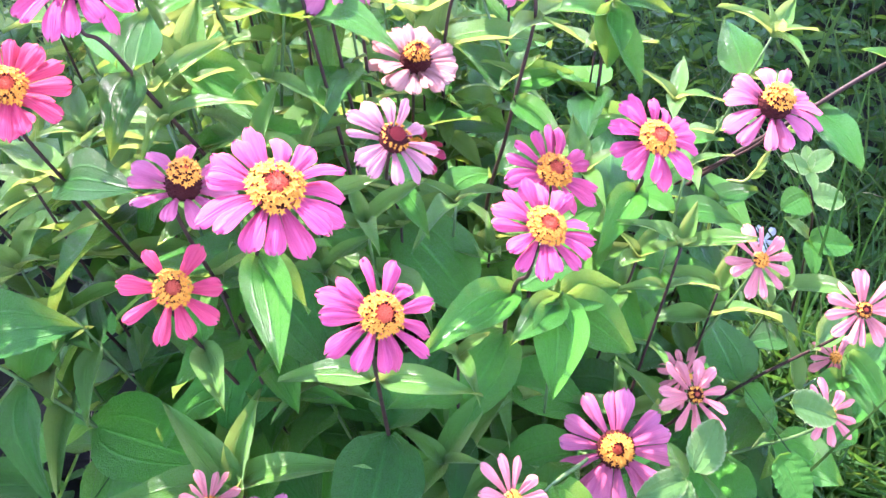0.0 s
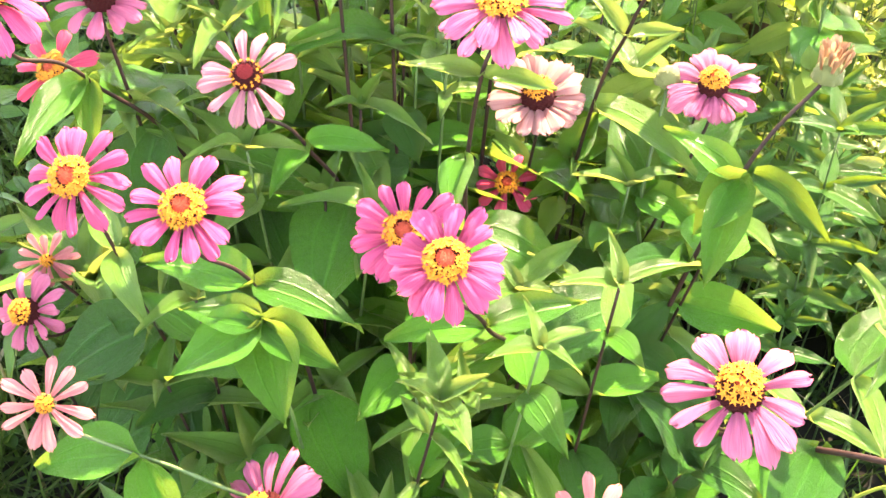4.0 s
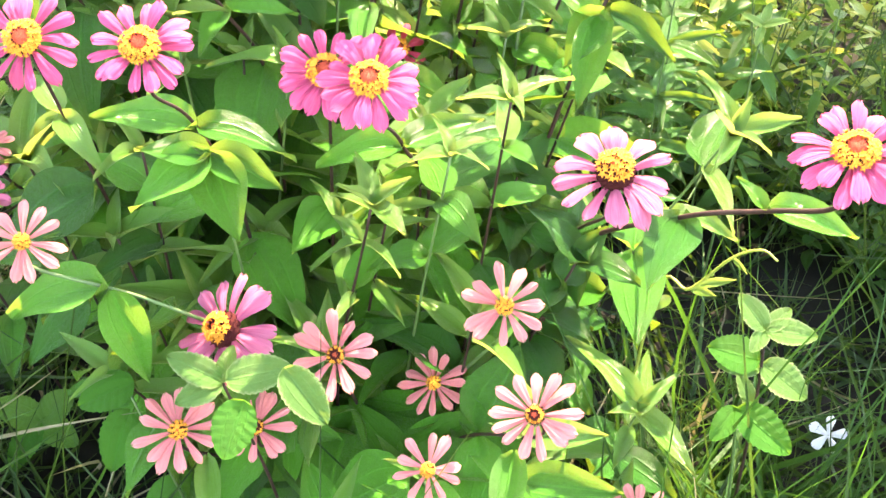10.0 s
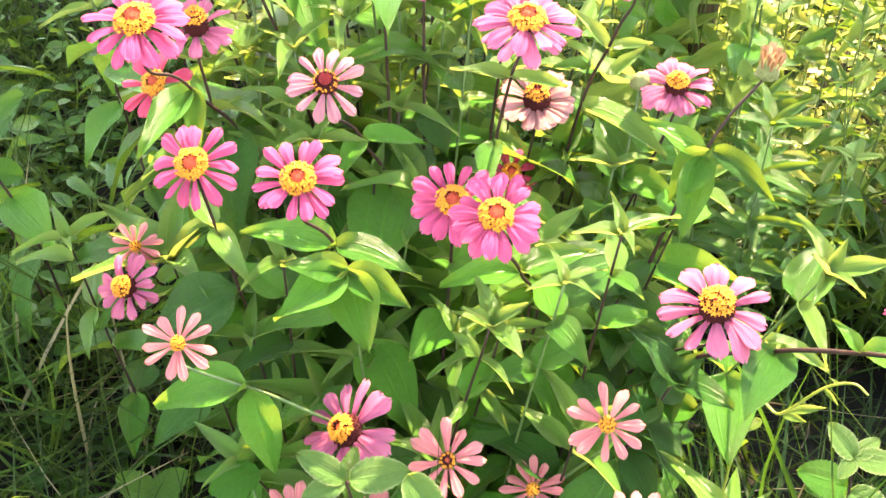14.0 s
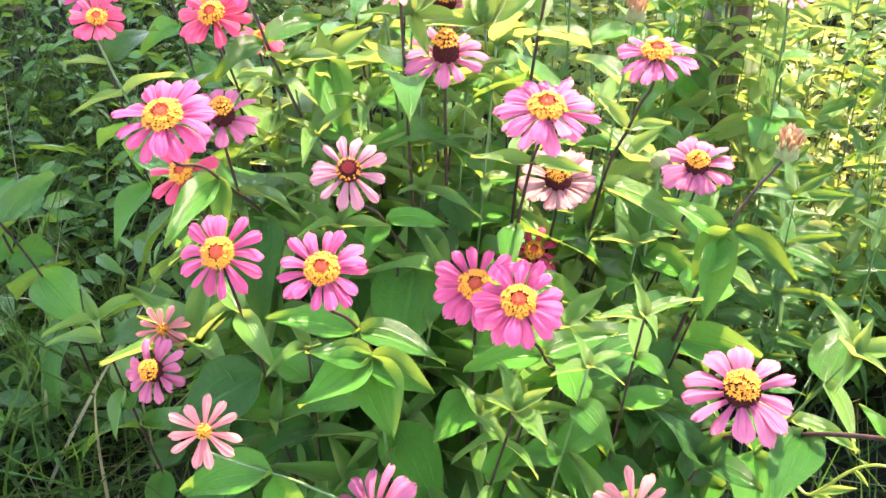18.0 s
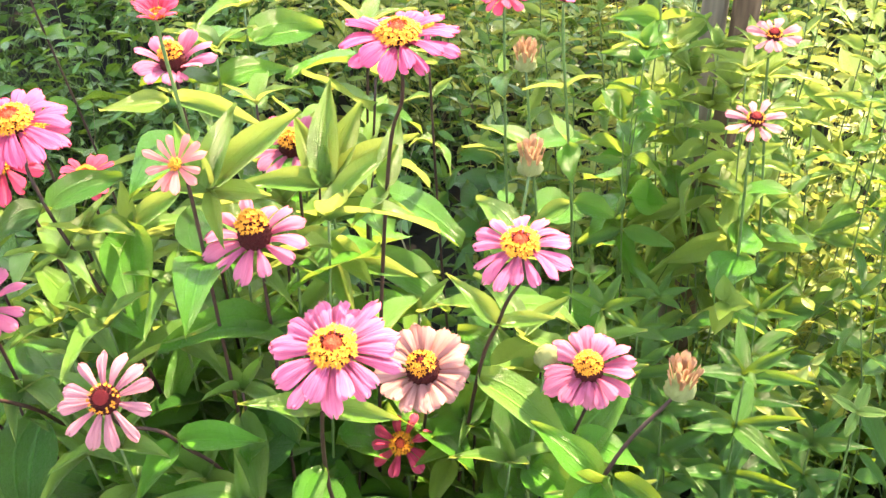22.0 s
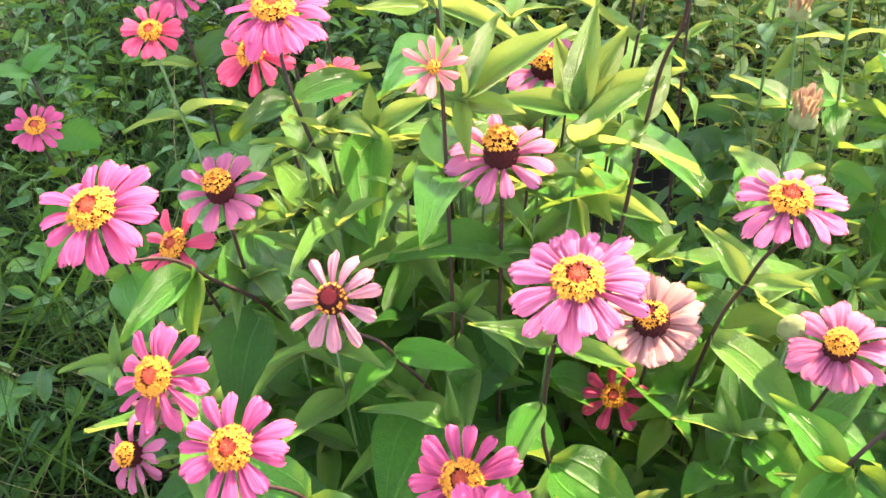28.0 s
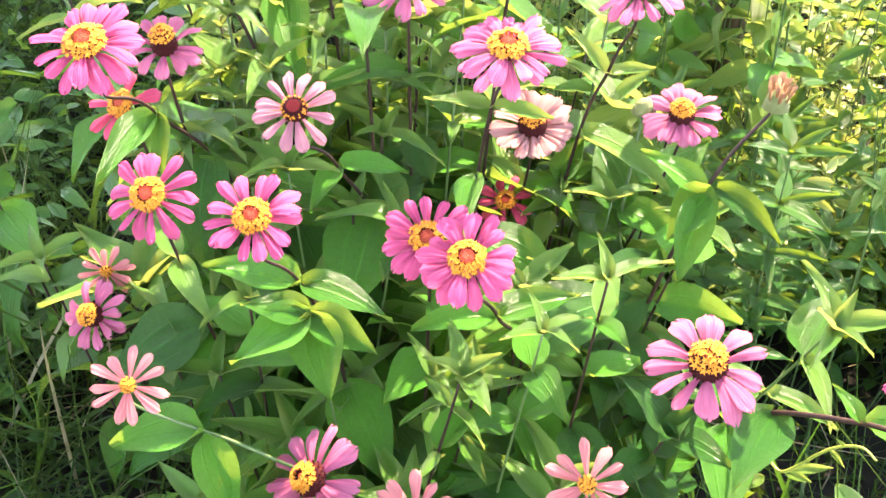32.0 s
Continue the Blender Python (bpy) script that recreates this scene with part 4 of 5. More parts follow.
zinnia(0.193, 0.568, 0.450, 0.034, "cone", tilt=24, petals=13, layers=1, up=0.12, nodes=((0.06, 0.61, 0.2), (0.124, 0.623, 0.319)), label="mauve-pink zinnia with a broad maroon cone and yellow cap", pair=((0.085, 0.589, 0.333), (0.150, 0.594, 0.301)))
zinnia(0.313, 0.572, 0.530, 0.028, tilt=22, petals=17, nodes=((0.06, 0.63, 0.16), (0.133, 0.620, 0.317), (0.221, 0.600, 0.414), (0.269, 0.600, 0.451)), label="bright magenta zinnia on a long bowed brown stem", pair=((0.306, 0.636, 0.447), (0.251, 0.598, 0.464)), thick=0.0015, pairs=1, extra=(((0.221, 0.600, 0.413), (0.246, 0.548, 0.403)), ((0.132, 0.620, 0.319), (0.090, 0.590, 0.331)), ((0.133, 0.620, 0.317), (0.169, 0.594, 0.302))))
zinnia(-0.031, 0.431, 0.525, 0.027, "pale", tilt=34, petals=12, layers=1, up=0.06, nodes=((-0.045, 0.50, 0.36), (-0.042, 0.465, 0.465)), pair=((-0.021, 0.435, 0.461), (-0.028, 0.508, 0.463)))
zinnia(-0.066, 0.328, 0.575, 0.032, tilt=26, aim=(0.3, 0.0), petals=15, up=0.02, nodes=((-0.11, 0.43, 0.38), (-0.095, 0.370, 0.502)), pair=((-0.080, 0.322, 0.482), (-0.069, 0.358, 0.482)))
zinnia(-0.124, 0.387, 0.541, 0.026, "tall", tilt=22, petals=11, layers=1, up=0.25, label="mauve zinnia with a dark cone, half hidden by leaves")
zinnia(-0.134, 0.357, 0.494, 0.026, "red", tilt=40, aim=(0.1, 0.0), petals=9, layers=1, up=0.1, gaps=(7,))
zinnia(0.040, 0.529, 0.576, 0.032, "light", tilt=18, petals=20, up=0.02, nodes=((0.0, 0.55, 0.33), (0.022, 0.528, 0.458), (0.039, 0.522, 0.535)), pair=((0.026, 0.487, 0.546), (0.056, 0.553, 0.531)))
zinnia(0.009, 0.650, 0.574, 0.029, "light", tilt=16, petals=16, up=-0.05, nodes=((-0.025, 0.641, 0.403), (-0.003, 0.648, 0.512)), pair=((-0.027, 0.628, 0.534), (0.009, 0.676, 0.511)))
zinnia(-0.069, 0.529, 0.579, 0.029, "tall", tilt=14, petals=12, layers=1, up=0.2, label="rosy zinnia with a tall maroon cone above the leaves")
zinnia(-0.047, 0.608, 0.680, 0.031, tilt=10, petals=17, up=0.0, nodes=((-0.07, 0.6, 0.4), (-0.065, 0.609, 0.588)), label="tall magenta zinnia that stands over the patch", pair=((-0.088, 0.627, 0.607), (-0.048, 0.579, 0.573)))
zinnia(-0.036, 0.613, 0.468, 0.032, "faded", sunlit=True, tilt=22, petals=20, up=0.25)
zinnia(0.030, 0.688, 0.488, 0.028, "cone", sunlit=True, tilt=22, petals=18, up=0.15, label="light mauve zinnia with yellow florets behind a bud")
zinnia(-0.075, 0.496, 0.619, 0.017, "small", tilt=45, petals=12, layers=1, up=0.3, label="closing salmon-pink zinnia with curled petals")
zinnia(-0.041, 0.601, 0.396, 0.022, "red", tilt=35, petals=9, layers=1, label="small red zinnia among the leaves")
zinnia(-0.105, 0.304, 0.360, 0.026, "cone", tilt=48, aim=(0.12, -0.1), petals=14, up=0.1, nodes=((-0.17, 0.45, 0.2), (-0.165, 0.392, 0.29)), label="deep pink zinnia that hangs low over the grass", pair=((-0.133, 0.395, 0.258), (-0.198, 0.378, 0.314)))
zinnia(-0.140, 0.330, 0.362, 0.020, "small", tilt=55, petals=12, up=0.15, label="salmon zinnia crowded behind a larger flower")
zinnia(0.022, 0.299, 0.408, 0.022, "small", tilt=42, petals=11, layers=1, up=0.08, nodes=((-0.02, 0.48, 0.2), (0.06, 0.40, 0.31), (0.045, 0.345, 0.36)), stem=GREEN_STEM, pair=((0.0, 0.283, 0.357), (0.073, 0.334, 0.317)))
zinnia(0.079, 0.376, 0.344, 0.034, "mauve", sunlit=True, tilt=40, aim=(0.10, -0.1), petals=14, layers=1, up=0.08, label="bright mauve zinnia behind pale mint-like leaves")
zinnia(0.131, 0.424, 0.334, 0.026, "worn", tilt=38, petals=11, layers=1)
zinnia(0.181, 0.508, 0.365, 0.026, "small", tilt=40, petals=11, layers=1, stem=GREEN_STEM)
zinnia(0.140, 0.495, 0.269, 0.023, "small", tilt=40, petals=12, layers=1, stem=GREEN_STEM)
zinnia(0.241, 0.478, 0.348, 0.026, "worn", tilt=40, petals=13, layers=1)
zinnia(0.214, 0.428, 0.310, 0.021, "small", tilt=42, petals=10, layers=1, stem=GREEN_STEM)
zinnia(0.082, 0.342, 0.277, 0.027, "small", tilt=36, petals=13, layers=1)
zinnia(0.107, 0.381, 0.276, 0.024, "worn", tilt=36, petals=12, layers=1)
zinnia(0.270, 0.567, 0.207, 0.023, "small", tilt=36, petals=12, layers=1, stem=GREEN_STEM)
zinnia(-0.169, 0.432, 0.617, 0.032, tilt=14, petals=17, up=0.0, nodes=((-0.12, 0.48, 0.38), (-0.157, 0.438, 0.560)), label="large magenta zinnia at the edge of the patch", size=0.055)
zinnia(-0.298, 0.362, 0.547, 0.023, "red", tilt=30, petals=12, layers=1, up=0.15, stem=GREEN_STEM, label="coral-red zinnia with pale petal tips")
zinnia(-0.285, 0.45, 0.55, 0.024, tilt=25, petals=11, layers=1)
zinnia(-0.445, 0.251, 0.402, 0.024, tilt=30, petals=14, layers=1, base=(-0.40, 0.34), label="small pink zinnia on its own at the grass edge")
zinnia(-0.389, 0.383, 0.533, 0.022, tilt=25, petals=13, layers=1, pull=0.3)
zinnia(-0.211, 0.420, 0.569, 0.028, "red", tilt=35, aim=(0.1, 0.0), petals=12, layers=1, label="coral zinnia with light petal tips")
zinnia(-0.152, 0.584, 0.572, 0.028, "cone", tilt=18, petals=12, layers=1, up=0.2)
zinnia(-0.240, 0.471, 0.53, 0.02, "red", tilt=20, petals=11, layers=1)
zinnia(-0.204, 0.531, 0.621, 0.026, "tall", tilt=14, petals=13, layers=1, up=0.65, label="dark mauve zinnia with upright petals")
zinnia(-0.141, 0.514, 0.671, 0.015, "red", tilt=10, petals=14, up=0.85, stem=GREEN_STEM, label="half-closed pink zinnia on a pale stem")
# the second patch, behind
zinnia(-0.074, 0.897, 0.544, 0.023, "pale", tilt=12, petals=13, size=0.044, pairs=4, base=(-0.12, 0.98), stem=GREEN_STEM, up=0.1, label="pale pink zinnia far back in the sun")
zinnia(-0.261, 0.804, 0.584, 0.021, "red", tilt=10, petals=13, size=0.036, pairs=3, base=(-0.25, 0.86), stem=GREEN_STEM, up=0.0)
zinnia(-0.120, 0.948, 0.578, 0.021, "pale", tilt=14, petals=12, size=0.044, pairs=4, base=(-0.14, 1.03), stem=GREEN_STEM, up=0.25, label="pale pink zinnia in front of a wooden stake")
zinnia(-0.163, 0.791, 0.620, 0.016, "pink", tilt=6, petals=12, size=0.036, pairs=3, base=(-0.2, 0.85), stem=GREEN_STEM, up=0.75, label="cup-shaped pink zinnia just opening")
zinnia(-0.301, 0.757, 0.553, 0.017, "pink", tilt=20, petals=12, size=0.034, pairs=2, base=(-0.3, 0.8))
zinnia(-0.548, 0.492, 0.567, 0.024, "pink", tilt=15, petals=13, size=0.05, pairs=4, base=(-0.5, 0.55))
for place, how in PLANTED:
    grow_zinnia(*place, **how)
round_bud = bud(0.005, 0.678, 0.476, 0.0075, nodes=((0.03, 0.66, 0.30), (0.025, 0.655, 0.40)), brush=False, pair=((0.0, 0.657, 0.432), (0.012, 0.740, 0.446)))
brush_bud = bud(0.098, 0.694, 0.524, 0.009, nodes=((0.077, 0.636, 0.342), (0.092, 0.659, 0.472)), stem=STEM, pair=((0.051, 0.640, 0.483), (0.118, 0.620, 0.429)))
for owner, leaves in (
        (round_bud, (((0.021, 0.658, 0.407), (-0.019, 0.659, 0.444), "broad", 1.1), ((0.021, 0.658, 0.407), (0.071, 0.673, 0.406), "broad", 0.95))),
        (brush_bud, (((0.095, 0.659, 0.470), (0.091, 0.632, 0.434), "broad", 1.15), ((0.096, 0.661, 0.470), (0.140, 0.680, 0.447), "deep", 0.7), ((0.073, 0.653, 0.361), (0.118, 0.697, 0.356), "broad", 0.9), ((0.073, 0.653, 0.361), (0.040, 0.640, 0.380), "young", 0.9), ((0.071, 0.653, 0.362), (0.042, 0.603, 0.361), "young", 0.9)))):
    for root, tip, kind, wide in leaves:
        aimed_leaf(owner, root, tip, kind, wide)
bud(-0.074, 0.710, 0.558, 0.009)
bud(-0.255, 0.823, 0.523, 0.010, base=(-0.22, 0.85))

# leafy shoots whose tufts stand out
shoot(0.019, 0.404, 0.414, crown=6, long=1.3)
shoot(-0.134, 0.354, 0.400, crown=8, long=1.8)
shoot(0.206, 0.655, 0.440, base=(0.08, 0.66), crown=6, size=0.06)
shoot(0.180, 0.50, 0.30)
shoot(0.230, 0.60, 0.25, base=(0.15, 0.62), size=0.085)
shoot(0.034, 0.543, 0.305)
shoot(-0.073, 0.575, 0.620, crown=7, long=1.6)
shoot(-0.095, 0.556, 0.585, crown=6, long=1.5)
shoot(-0.062, 0.580, 0.479)
shoot(-0.148, 0.439, 0.530)
shoot(0.085, 0.662, 0.461)
shoot(-0.215, 0.30, 0.33, base=(-0.2, 0.36))
shoot(0.16, 0.40, 0.25)
shoot(0.03, 0.33, 0.29)

for k in range(104):
    a, d = k * 2.39996, math.sqrt((k + 0.5) / 104)
    x, y = -0.06 + 0.23 * d * math.cos(a), 0.53 + 0.22 * d * math.sin(a)
    if (x < -0.17 and y < 0.57) or (x < 0.06 and y < 0.36) or (x < -0.08 and y > 0.66) or (x > 0.0 and y > 0.63 and k % 3):
        continue
    top = float(canopy(x, y)) * rand(0.84, 1.02)
    # right back edge: lower shoots, darker leaves that put the shade into colour
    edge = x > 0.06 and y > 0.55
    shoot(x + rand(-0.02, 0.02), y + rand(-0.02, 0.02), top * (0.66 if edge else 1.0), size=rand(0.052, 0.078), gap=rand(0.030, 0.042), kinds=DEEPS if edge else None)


def log(x0, y0, x1, y1, r, label):
    """A fallen, near-black log with broken ends and peeling bark."""
    thing = new("fallen_log")
    a, c = Vector((x0, y0, r * 0.7)), Vector((x1, y1, r * 0.6))
    thing.location = (x0, y0, 0)
    tagged(thing, label, "log")
    pts = [a.lerp(c, k / 9) - thing.location + Vector((0, 0, 0.004 * math.sin(k * 2.2))) for k in range(10)]
    part("trunk", tube("trunk", pts, r, DARK_WOOD, 14, 0.85), thing, Matrix.Identity(4))
    for k in range(5):
        s = rand(0.1, 0.8)
        p = a.lerp(c, s) - thing.location
        strip = [p + Vector(((c - a).normalized() * q)) + Vector((0, -r * 0.5, r * 0.86 + 0.003 * (q > 0.04))) for q in (0, 0.03, 0.06, 0.09)]
        part("bark_strip", tube("bark_strip", strip, 0.006, DARK_WOOD, 6, 0.5), thing, Matrix.Identity(4))
    return thing


log(-0.75, 0.70, -0.30, 0.62, 0.045, "dark log lying on the soil behind the leaves")
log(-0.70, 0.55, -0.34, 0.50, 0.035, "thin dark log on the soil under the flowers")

# ---- the second patch, behind ----
for k in range(60):
    a, d = k * 2.39996, math.sqrt((k + 0.5) / 60)
    x, y = -0.30 + 0.33 * d * math.cos(a), 1.06 + 0.24 * d * math.sin(a)
    # back rows get the sunlit-coloured leaves, front rows deeper green ones
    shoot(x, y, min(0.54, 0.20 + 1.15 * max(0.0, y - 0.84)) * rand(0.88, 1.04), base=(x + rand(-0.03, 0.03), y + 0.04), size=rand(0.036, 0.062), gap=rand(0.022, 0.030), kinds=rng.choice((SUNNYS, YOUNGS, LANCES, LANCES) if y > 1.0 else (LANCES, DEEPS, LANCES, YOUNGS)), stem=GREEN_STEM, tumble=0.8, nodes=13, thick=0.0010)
sprigs("sunlit_filling_weeds", 130, (-0.60, -0.06, 0.98, 1.45), 0.14, 0.48, 0.028, 12, SUNNY_WEED, "small-leaved weeds between the flowers, yellow-green as if sunlit", behind_gap)
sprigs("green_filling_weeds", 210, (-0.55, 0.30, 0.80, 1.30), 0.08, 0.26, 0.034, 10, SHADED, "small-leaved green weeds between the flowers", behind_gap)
grass("grass_between_patches", 160, (-0.4, 0.35, 0.84, 1.3), 0.15, 0.36, 0.0045, 0.5, GRASS, "long green grass between the flowers", behind_gap)
for x, y, z in ((-0.17, 0.86, 0.50), (-0.21, 0.90, 0.52), (-0.185, 0.885, 0.55), (-0.225, 0.93, 0.57), (-0.25, 0.99, 0.55), (-0.28, 1.03, 0.57), (-0.23, 0.965, 0.5)):
    shoot(x, y, z, base=(x - 0.02, y + 0.05), size=0.044, gap=0.024, kinds=rng.choice((LANCES, LEAVES, SUNNYS)), crown=6, stem=GREEN_STEM, tumble=1.2, nodes=6, thick=0.0010)
for x, y, z in ((-0.189, 0.965, 0.530), (-0.172, 0.986, 0.536), (-0.137, 0.946, 0.538)):
    shoot(x, y, z, base=(x - 0.02, y + 0.04), size=0.055, gap=0.024, kinds=rng.choice((SUNNYS, SUNNYS, YOUNGS)), crown=6, stem=GREEN_STEM, tumble=1.2, nodes=6, thick=0.0010)


def stake(x, y, height, r, lean, label, wood):
    """A rough pole cut from a branch, with knots."""
    thing = new("wooden_stake")
    thing.location = (x, y, 0)
    tagged(thing, label, "stake", "stakes behind the flowers")
    pts = [Vector((lean * k / 11 + 0.004 * math.sin(k * 1.7), 0.003 * math.cos(k * 2.1), -0.03 + (height + 0.03) * k / 11)) for k in range(12)]
    part("pole", tube("pole", pts, r, wood, 11, 0.9), thing, Matrix.Identity(4))
    for z in (0.35, 0.62):
        part("knot", dome("knot", wood, r * 0.5, r * 0.6, 4, 9, 0.15, 0.6, 2), thing, Matrix.Translation((r * 0.3, -r * 0.75, z)) @ Matrix.Rotation(1.4, 4, "X"))
    part("side_twig", tube("side_twig", [Vector((0, 0, 0.60)), Vector((0.03, -0.01, 0.66)), Vector((0.045, 0, 0.73))], r * 0.18, wood, 6, 0.5), thing, Matrix.Identity(4))
    return thing


stake(-0.257, 1.020, 0.95, 0.0125, 0.0, "grey weathered wooden stake among the leaves", WOOD)
stake(-0.239, 1.034, 0.95, 0.0125, 0.01, "brown crooked wooden stake among the leaves", BARK)


def mint(x, y, z, base, leaves, size, patched, label):
    """A soft weed with round, toothed leaves in crossed pairs."""
    thing = new("mint_weed")
    foot = Vector((*base, 0))
    p = Vector((x, y, z))
    thing.location = foot
    tagged(thing, label, "plant", "round-leaved weeds")
    path = smooth_path([foot + Vector((0, 0, -0.01)), foot.lerp(p, 0.5) + Vector((0.01, 0, 0.02)), p], 10)
    part("stem", tube("stem", [q - foot for q in path], 0.0018, STEM), thing, Matrix.Identity(4))
    turn = rand(0, 6)
    for k in range(leaves):
        i = max(2, len(path) - 1 - 3 * (k // 2))
        d = (path[i] - path[i - 1]).normalized()
        o = Matrix.Rotation(turn + math.pi * (k % 2) + math.pi / 2 * (k // 2), 3, d) @ d.orthogonal().normalized()
        length = size * (0.75, 0.95, 1.0, 1.0, 0.9)[min(4, k // 2)] * rand(0.9, 1.1)
        m = axes(path[i] - foot, Vector((o.x, o.y, o.z * 0.4)) + d * (0.6 if k < 2 else 0.1), Vector((0.35, -0.3, 1)) - o * 0.15) @ Matrix.Diagonal((length, length, length, 1))
        part("leaf", rng.choice(PATCHES if patched else ROUNDS), thing, m)
    return thing


mint(-0.50, 0.25, 0.42, (-0.46, 0.33), 8, 0.05, False, "round-leaved weed at the edge of the grass")


def white_flower(x, y, z):
    """A fallen-star flower with five white petals."""
    thing = new("white_flower")
    thing.location = (x, y, 0)
    tagged(thing, "small white flower with five petals in the clover", "flower")
    part("stem", tube("stem", [Vector((0.01, 0.01, -0.01)), Vector((0.006, 0.004, z * 0.6)), Vector((0, 0, z))], 0.001, GREEN_STEM), thing, Matrix.Identity(4))
    n = Vector((0.3, -0.6, 0.75))
    for k in range(5):
        m = axes(Vector((0, 0, z)), z=n) @ Matrix.Rotation(math.tau * k / 5, 4, "Z") @ Matrix.Rotation(-0.1, 4, "Y") @ Matrix.Diagonal((0.017, 0.017, 0.017, 1))
        part("petal", PETAL_SETS["white"][k % 3], thing, m)
    return thing


white_flower(0.280, 0.825, 0.105)

# shoots and weeds whose single leaves stand out
sprout("mint_weed", "round-leaved weed with cream-patched toothed leaves", "round-leaved weeds", ((0.10, 0.42, 0.0), (0.11, 0.39, 0.2), (0.114, 0.360, 0.338)),
       (((0.114, 0.360, 0.338), (0.086, 0.342, 0.347), "patched", 0.74), ((0.114, 0.360, 0.338), (0.106, 0.334, 0.330), "patched", 0.74), ((0.114, 0.360, 0.338), (0.106, 0.373, 0.353), "bright", 0.8), ((0.119, 0.360, 0.344), (0.136, 0.392, 0.349), "patched", 0.81), ((0.165, 0.370, 0.389), (0.194, 0.376, 0.369), "patched", 0.74), ((0.158, 0.350, 0.372), (0.170, 0.329, 0.352), "round", 0.93),), stem=STEM)
sprout("mint_weed", "bright green round-leaved weed in the grass", "round-leaved weeds", ((0.03, 0.36, 0.0), (-0.153, 0.315, 0.072)),
       (((-0.153, 0.315, 0.072), (-0.185, 0.292, 0.084), "bright", 1.0), ((-0.153, 0.315, 0.072), (-0.150, 0.347, 0.091), "bright", 1.0), ((-0.153, 0.315, 0.072), (-0.120, 0.331, 0.061), "bright", 1.0), ((-0.153, 0.315, 0.072), (-0.141, 0.277, 0.044), "round", 0.74), ((-0.153, 0.315, 0.072), (-0.167, 0.313, 0.083), "bright", 0.9), ((-0.153, 0.315, 0.072), (-0.139, 0.323, 0.070), "bright", 0.9),))
sprout("mint_weed", "broad round-leaved weed low in the shade", "round-leaved weeds", ((0.04, 0.38, 0.0), (0.001, 0.345, 0.229)),
       (((0.044, 0.335, 0.291), (0.033, 0.302, 0.281), "round", 0.96), ((-0.008, 0.345, 0.207), (0.009, 0.317, 0.176), "round", 0.89),))
sprout("mint_weed", "small round-leaved seedling in the grass", "round-leaved weeds", ((0.062, 0.422, 0.0), (0.052, 0.412, 0.045)),
       (((0.050, 0.412, 0.042), (0.030, 0.396, 0.049), "round", 0.96), ((0.058, 0.412, 0.056), (0.051, 0.427, 0.070), "bright", 1.2), ((0.053, 0.412, 0.047), (0.057, 0.401, 0.040), "bright", 1.1), ((0.057, 0.412, 0.048), (0.079, 0.424, 0.043), "round", 0.96),))
sprout("mint_weed", "pale round-leaved weed standing in the grass", "round-leaved weeds", ((0.28, 0.72, 0.0), (0.271, 0.680, 0.233), (0.258, 0.680, 0.304)),
       (((0.258, 0.680, 0.304), (0.234, 0.676, 0.320), "patched", 0.81), ((0.258, 0.680, 0.304), (0.283, 0.703, 0.304), "patched", 0.81), ((0.258, 0.680, 0.304), (0.261, 0.663, 0.296), "patched", 0.89), ((0.258, 0.680, 0.304), (0.260, 0.701, 0.313), "patched", 0.74), ((0.261, 0.680, 0.277), (0.235, 0.655, 0.284), "round", 0.89), ((0.263, 0.680, 0.271), (0.245, 0.655, 0.275), "patched", 0.74), ((0.264, 0.680, 0.277), (0.297, 0.690, 0.264), "patched", 0.89), ((0.271, 0.680, 0.233), (0.248, 0.683, 0.253), "patched", 0.59),), stem=STEM)
sprout("mint_weed", "round-leaved green weed standing in the grass", "round-leaved weeds", ((0.29, 0.71, 0.0), (0.266, 0.665, 0.241)),
       (((0.265, 0.665, 0.242), (0.307, 0.677, 0.225), "round", 0.74), ((0.265, 0.665, 0.242), (0.267, 0.640, 0.227), "round", 0.81),))
sprout("creeping_vine", "thin yellow-green vine with a curling tip", "round-leaved weeds", ((0.19, 0.67, 0.0), (0.182, 0.660, 0.281), (0.207, 0.660, 0.313), (0.229, 0.660, 0.357), (0.246, 0.660, 0.376), (0.258, 0.660, 0.376)),
       (((0.194, 0.660, 0.295), (0.192, 0.642, 0.288), "sunny", 1.3), ((0.212, 0.660, 0.320), (0.226, 0.681, 0.324), "sunny", 0.7), ((0.207, 0.660, 0.313), (0.222, 0.670, 0.312), "sunny", 1.2), ((0.220, 0.660, 0.334), (0.215, 0.661, 0.339), "sunny", 1.2), ((0.229, 0.660, 0.357), (0.241, 0.663, 0.350), "sunny", 0.8), ((0.238, 0.660, 0.368), (0.231, 0.657, 0.371), "sunny", 0.8),), stem=YOUNG_STEM, thick=0.0013)
sprout("zinnia_shoot", "zinnia shoot with one long leaf coloured yellow as if sunlit", "zinnia shoots", ((0.03, 0.52, 0.0), (-0.016, 0.465, 0.217)),
       (((-0.016, 0.465, 0.217), (0.014, 0.515, 0.227), "sunny", 1.6), ((-0.016, 0.465, 0.217), (0.000, 0.465, 0.209), "sunny", 1.2)))
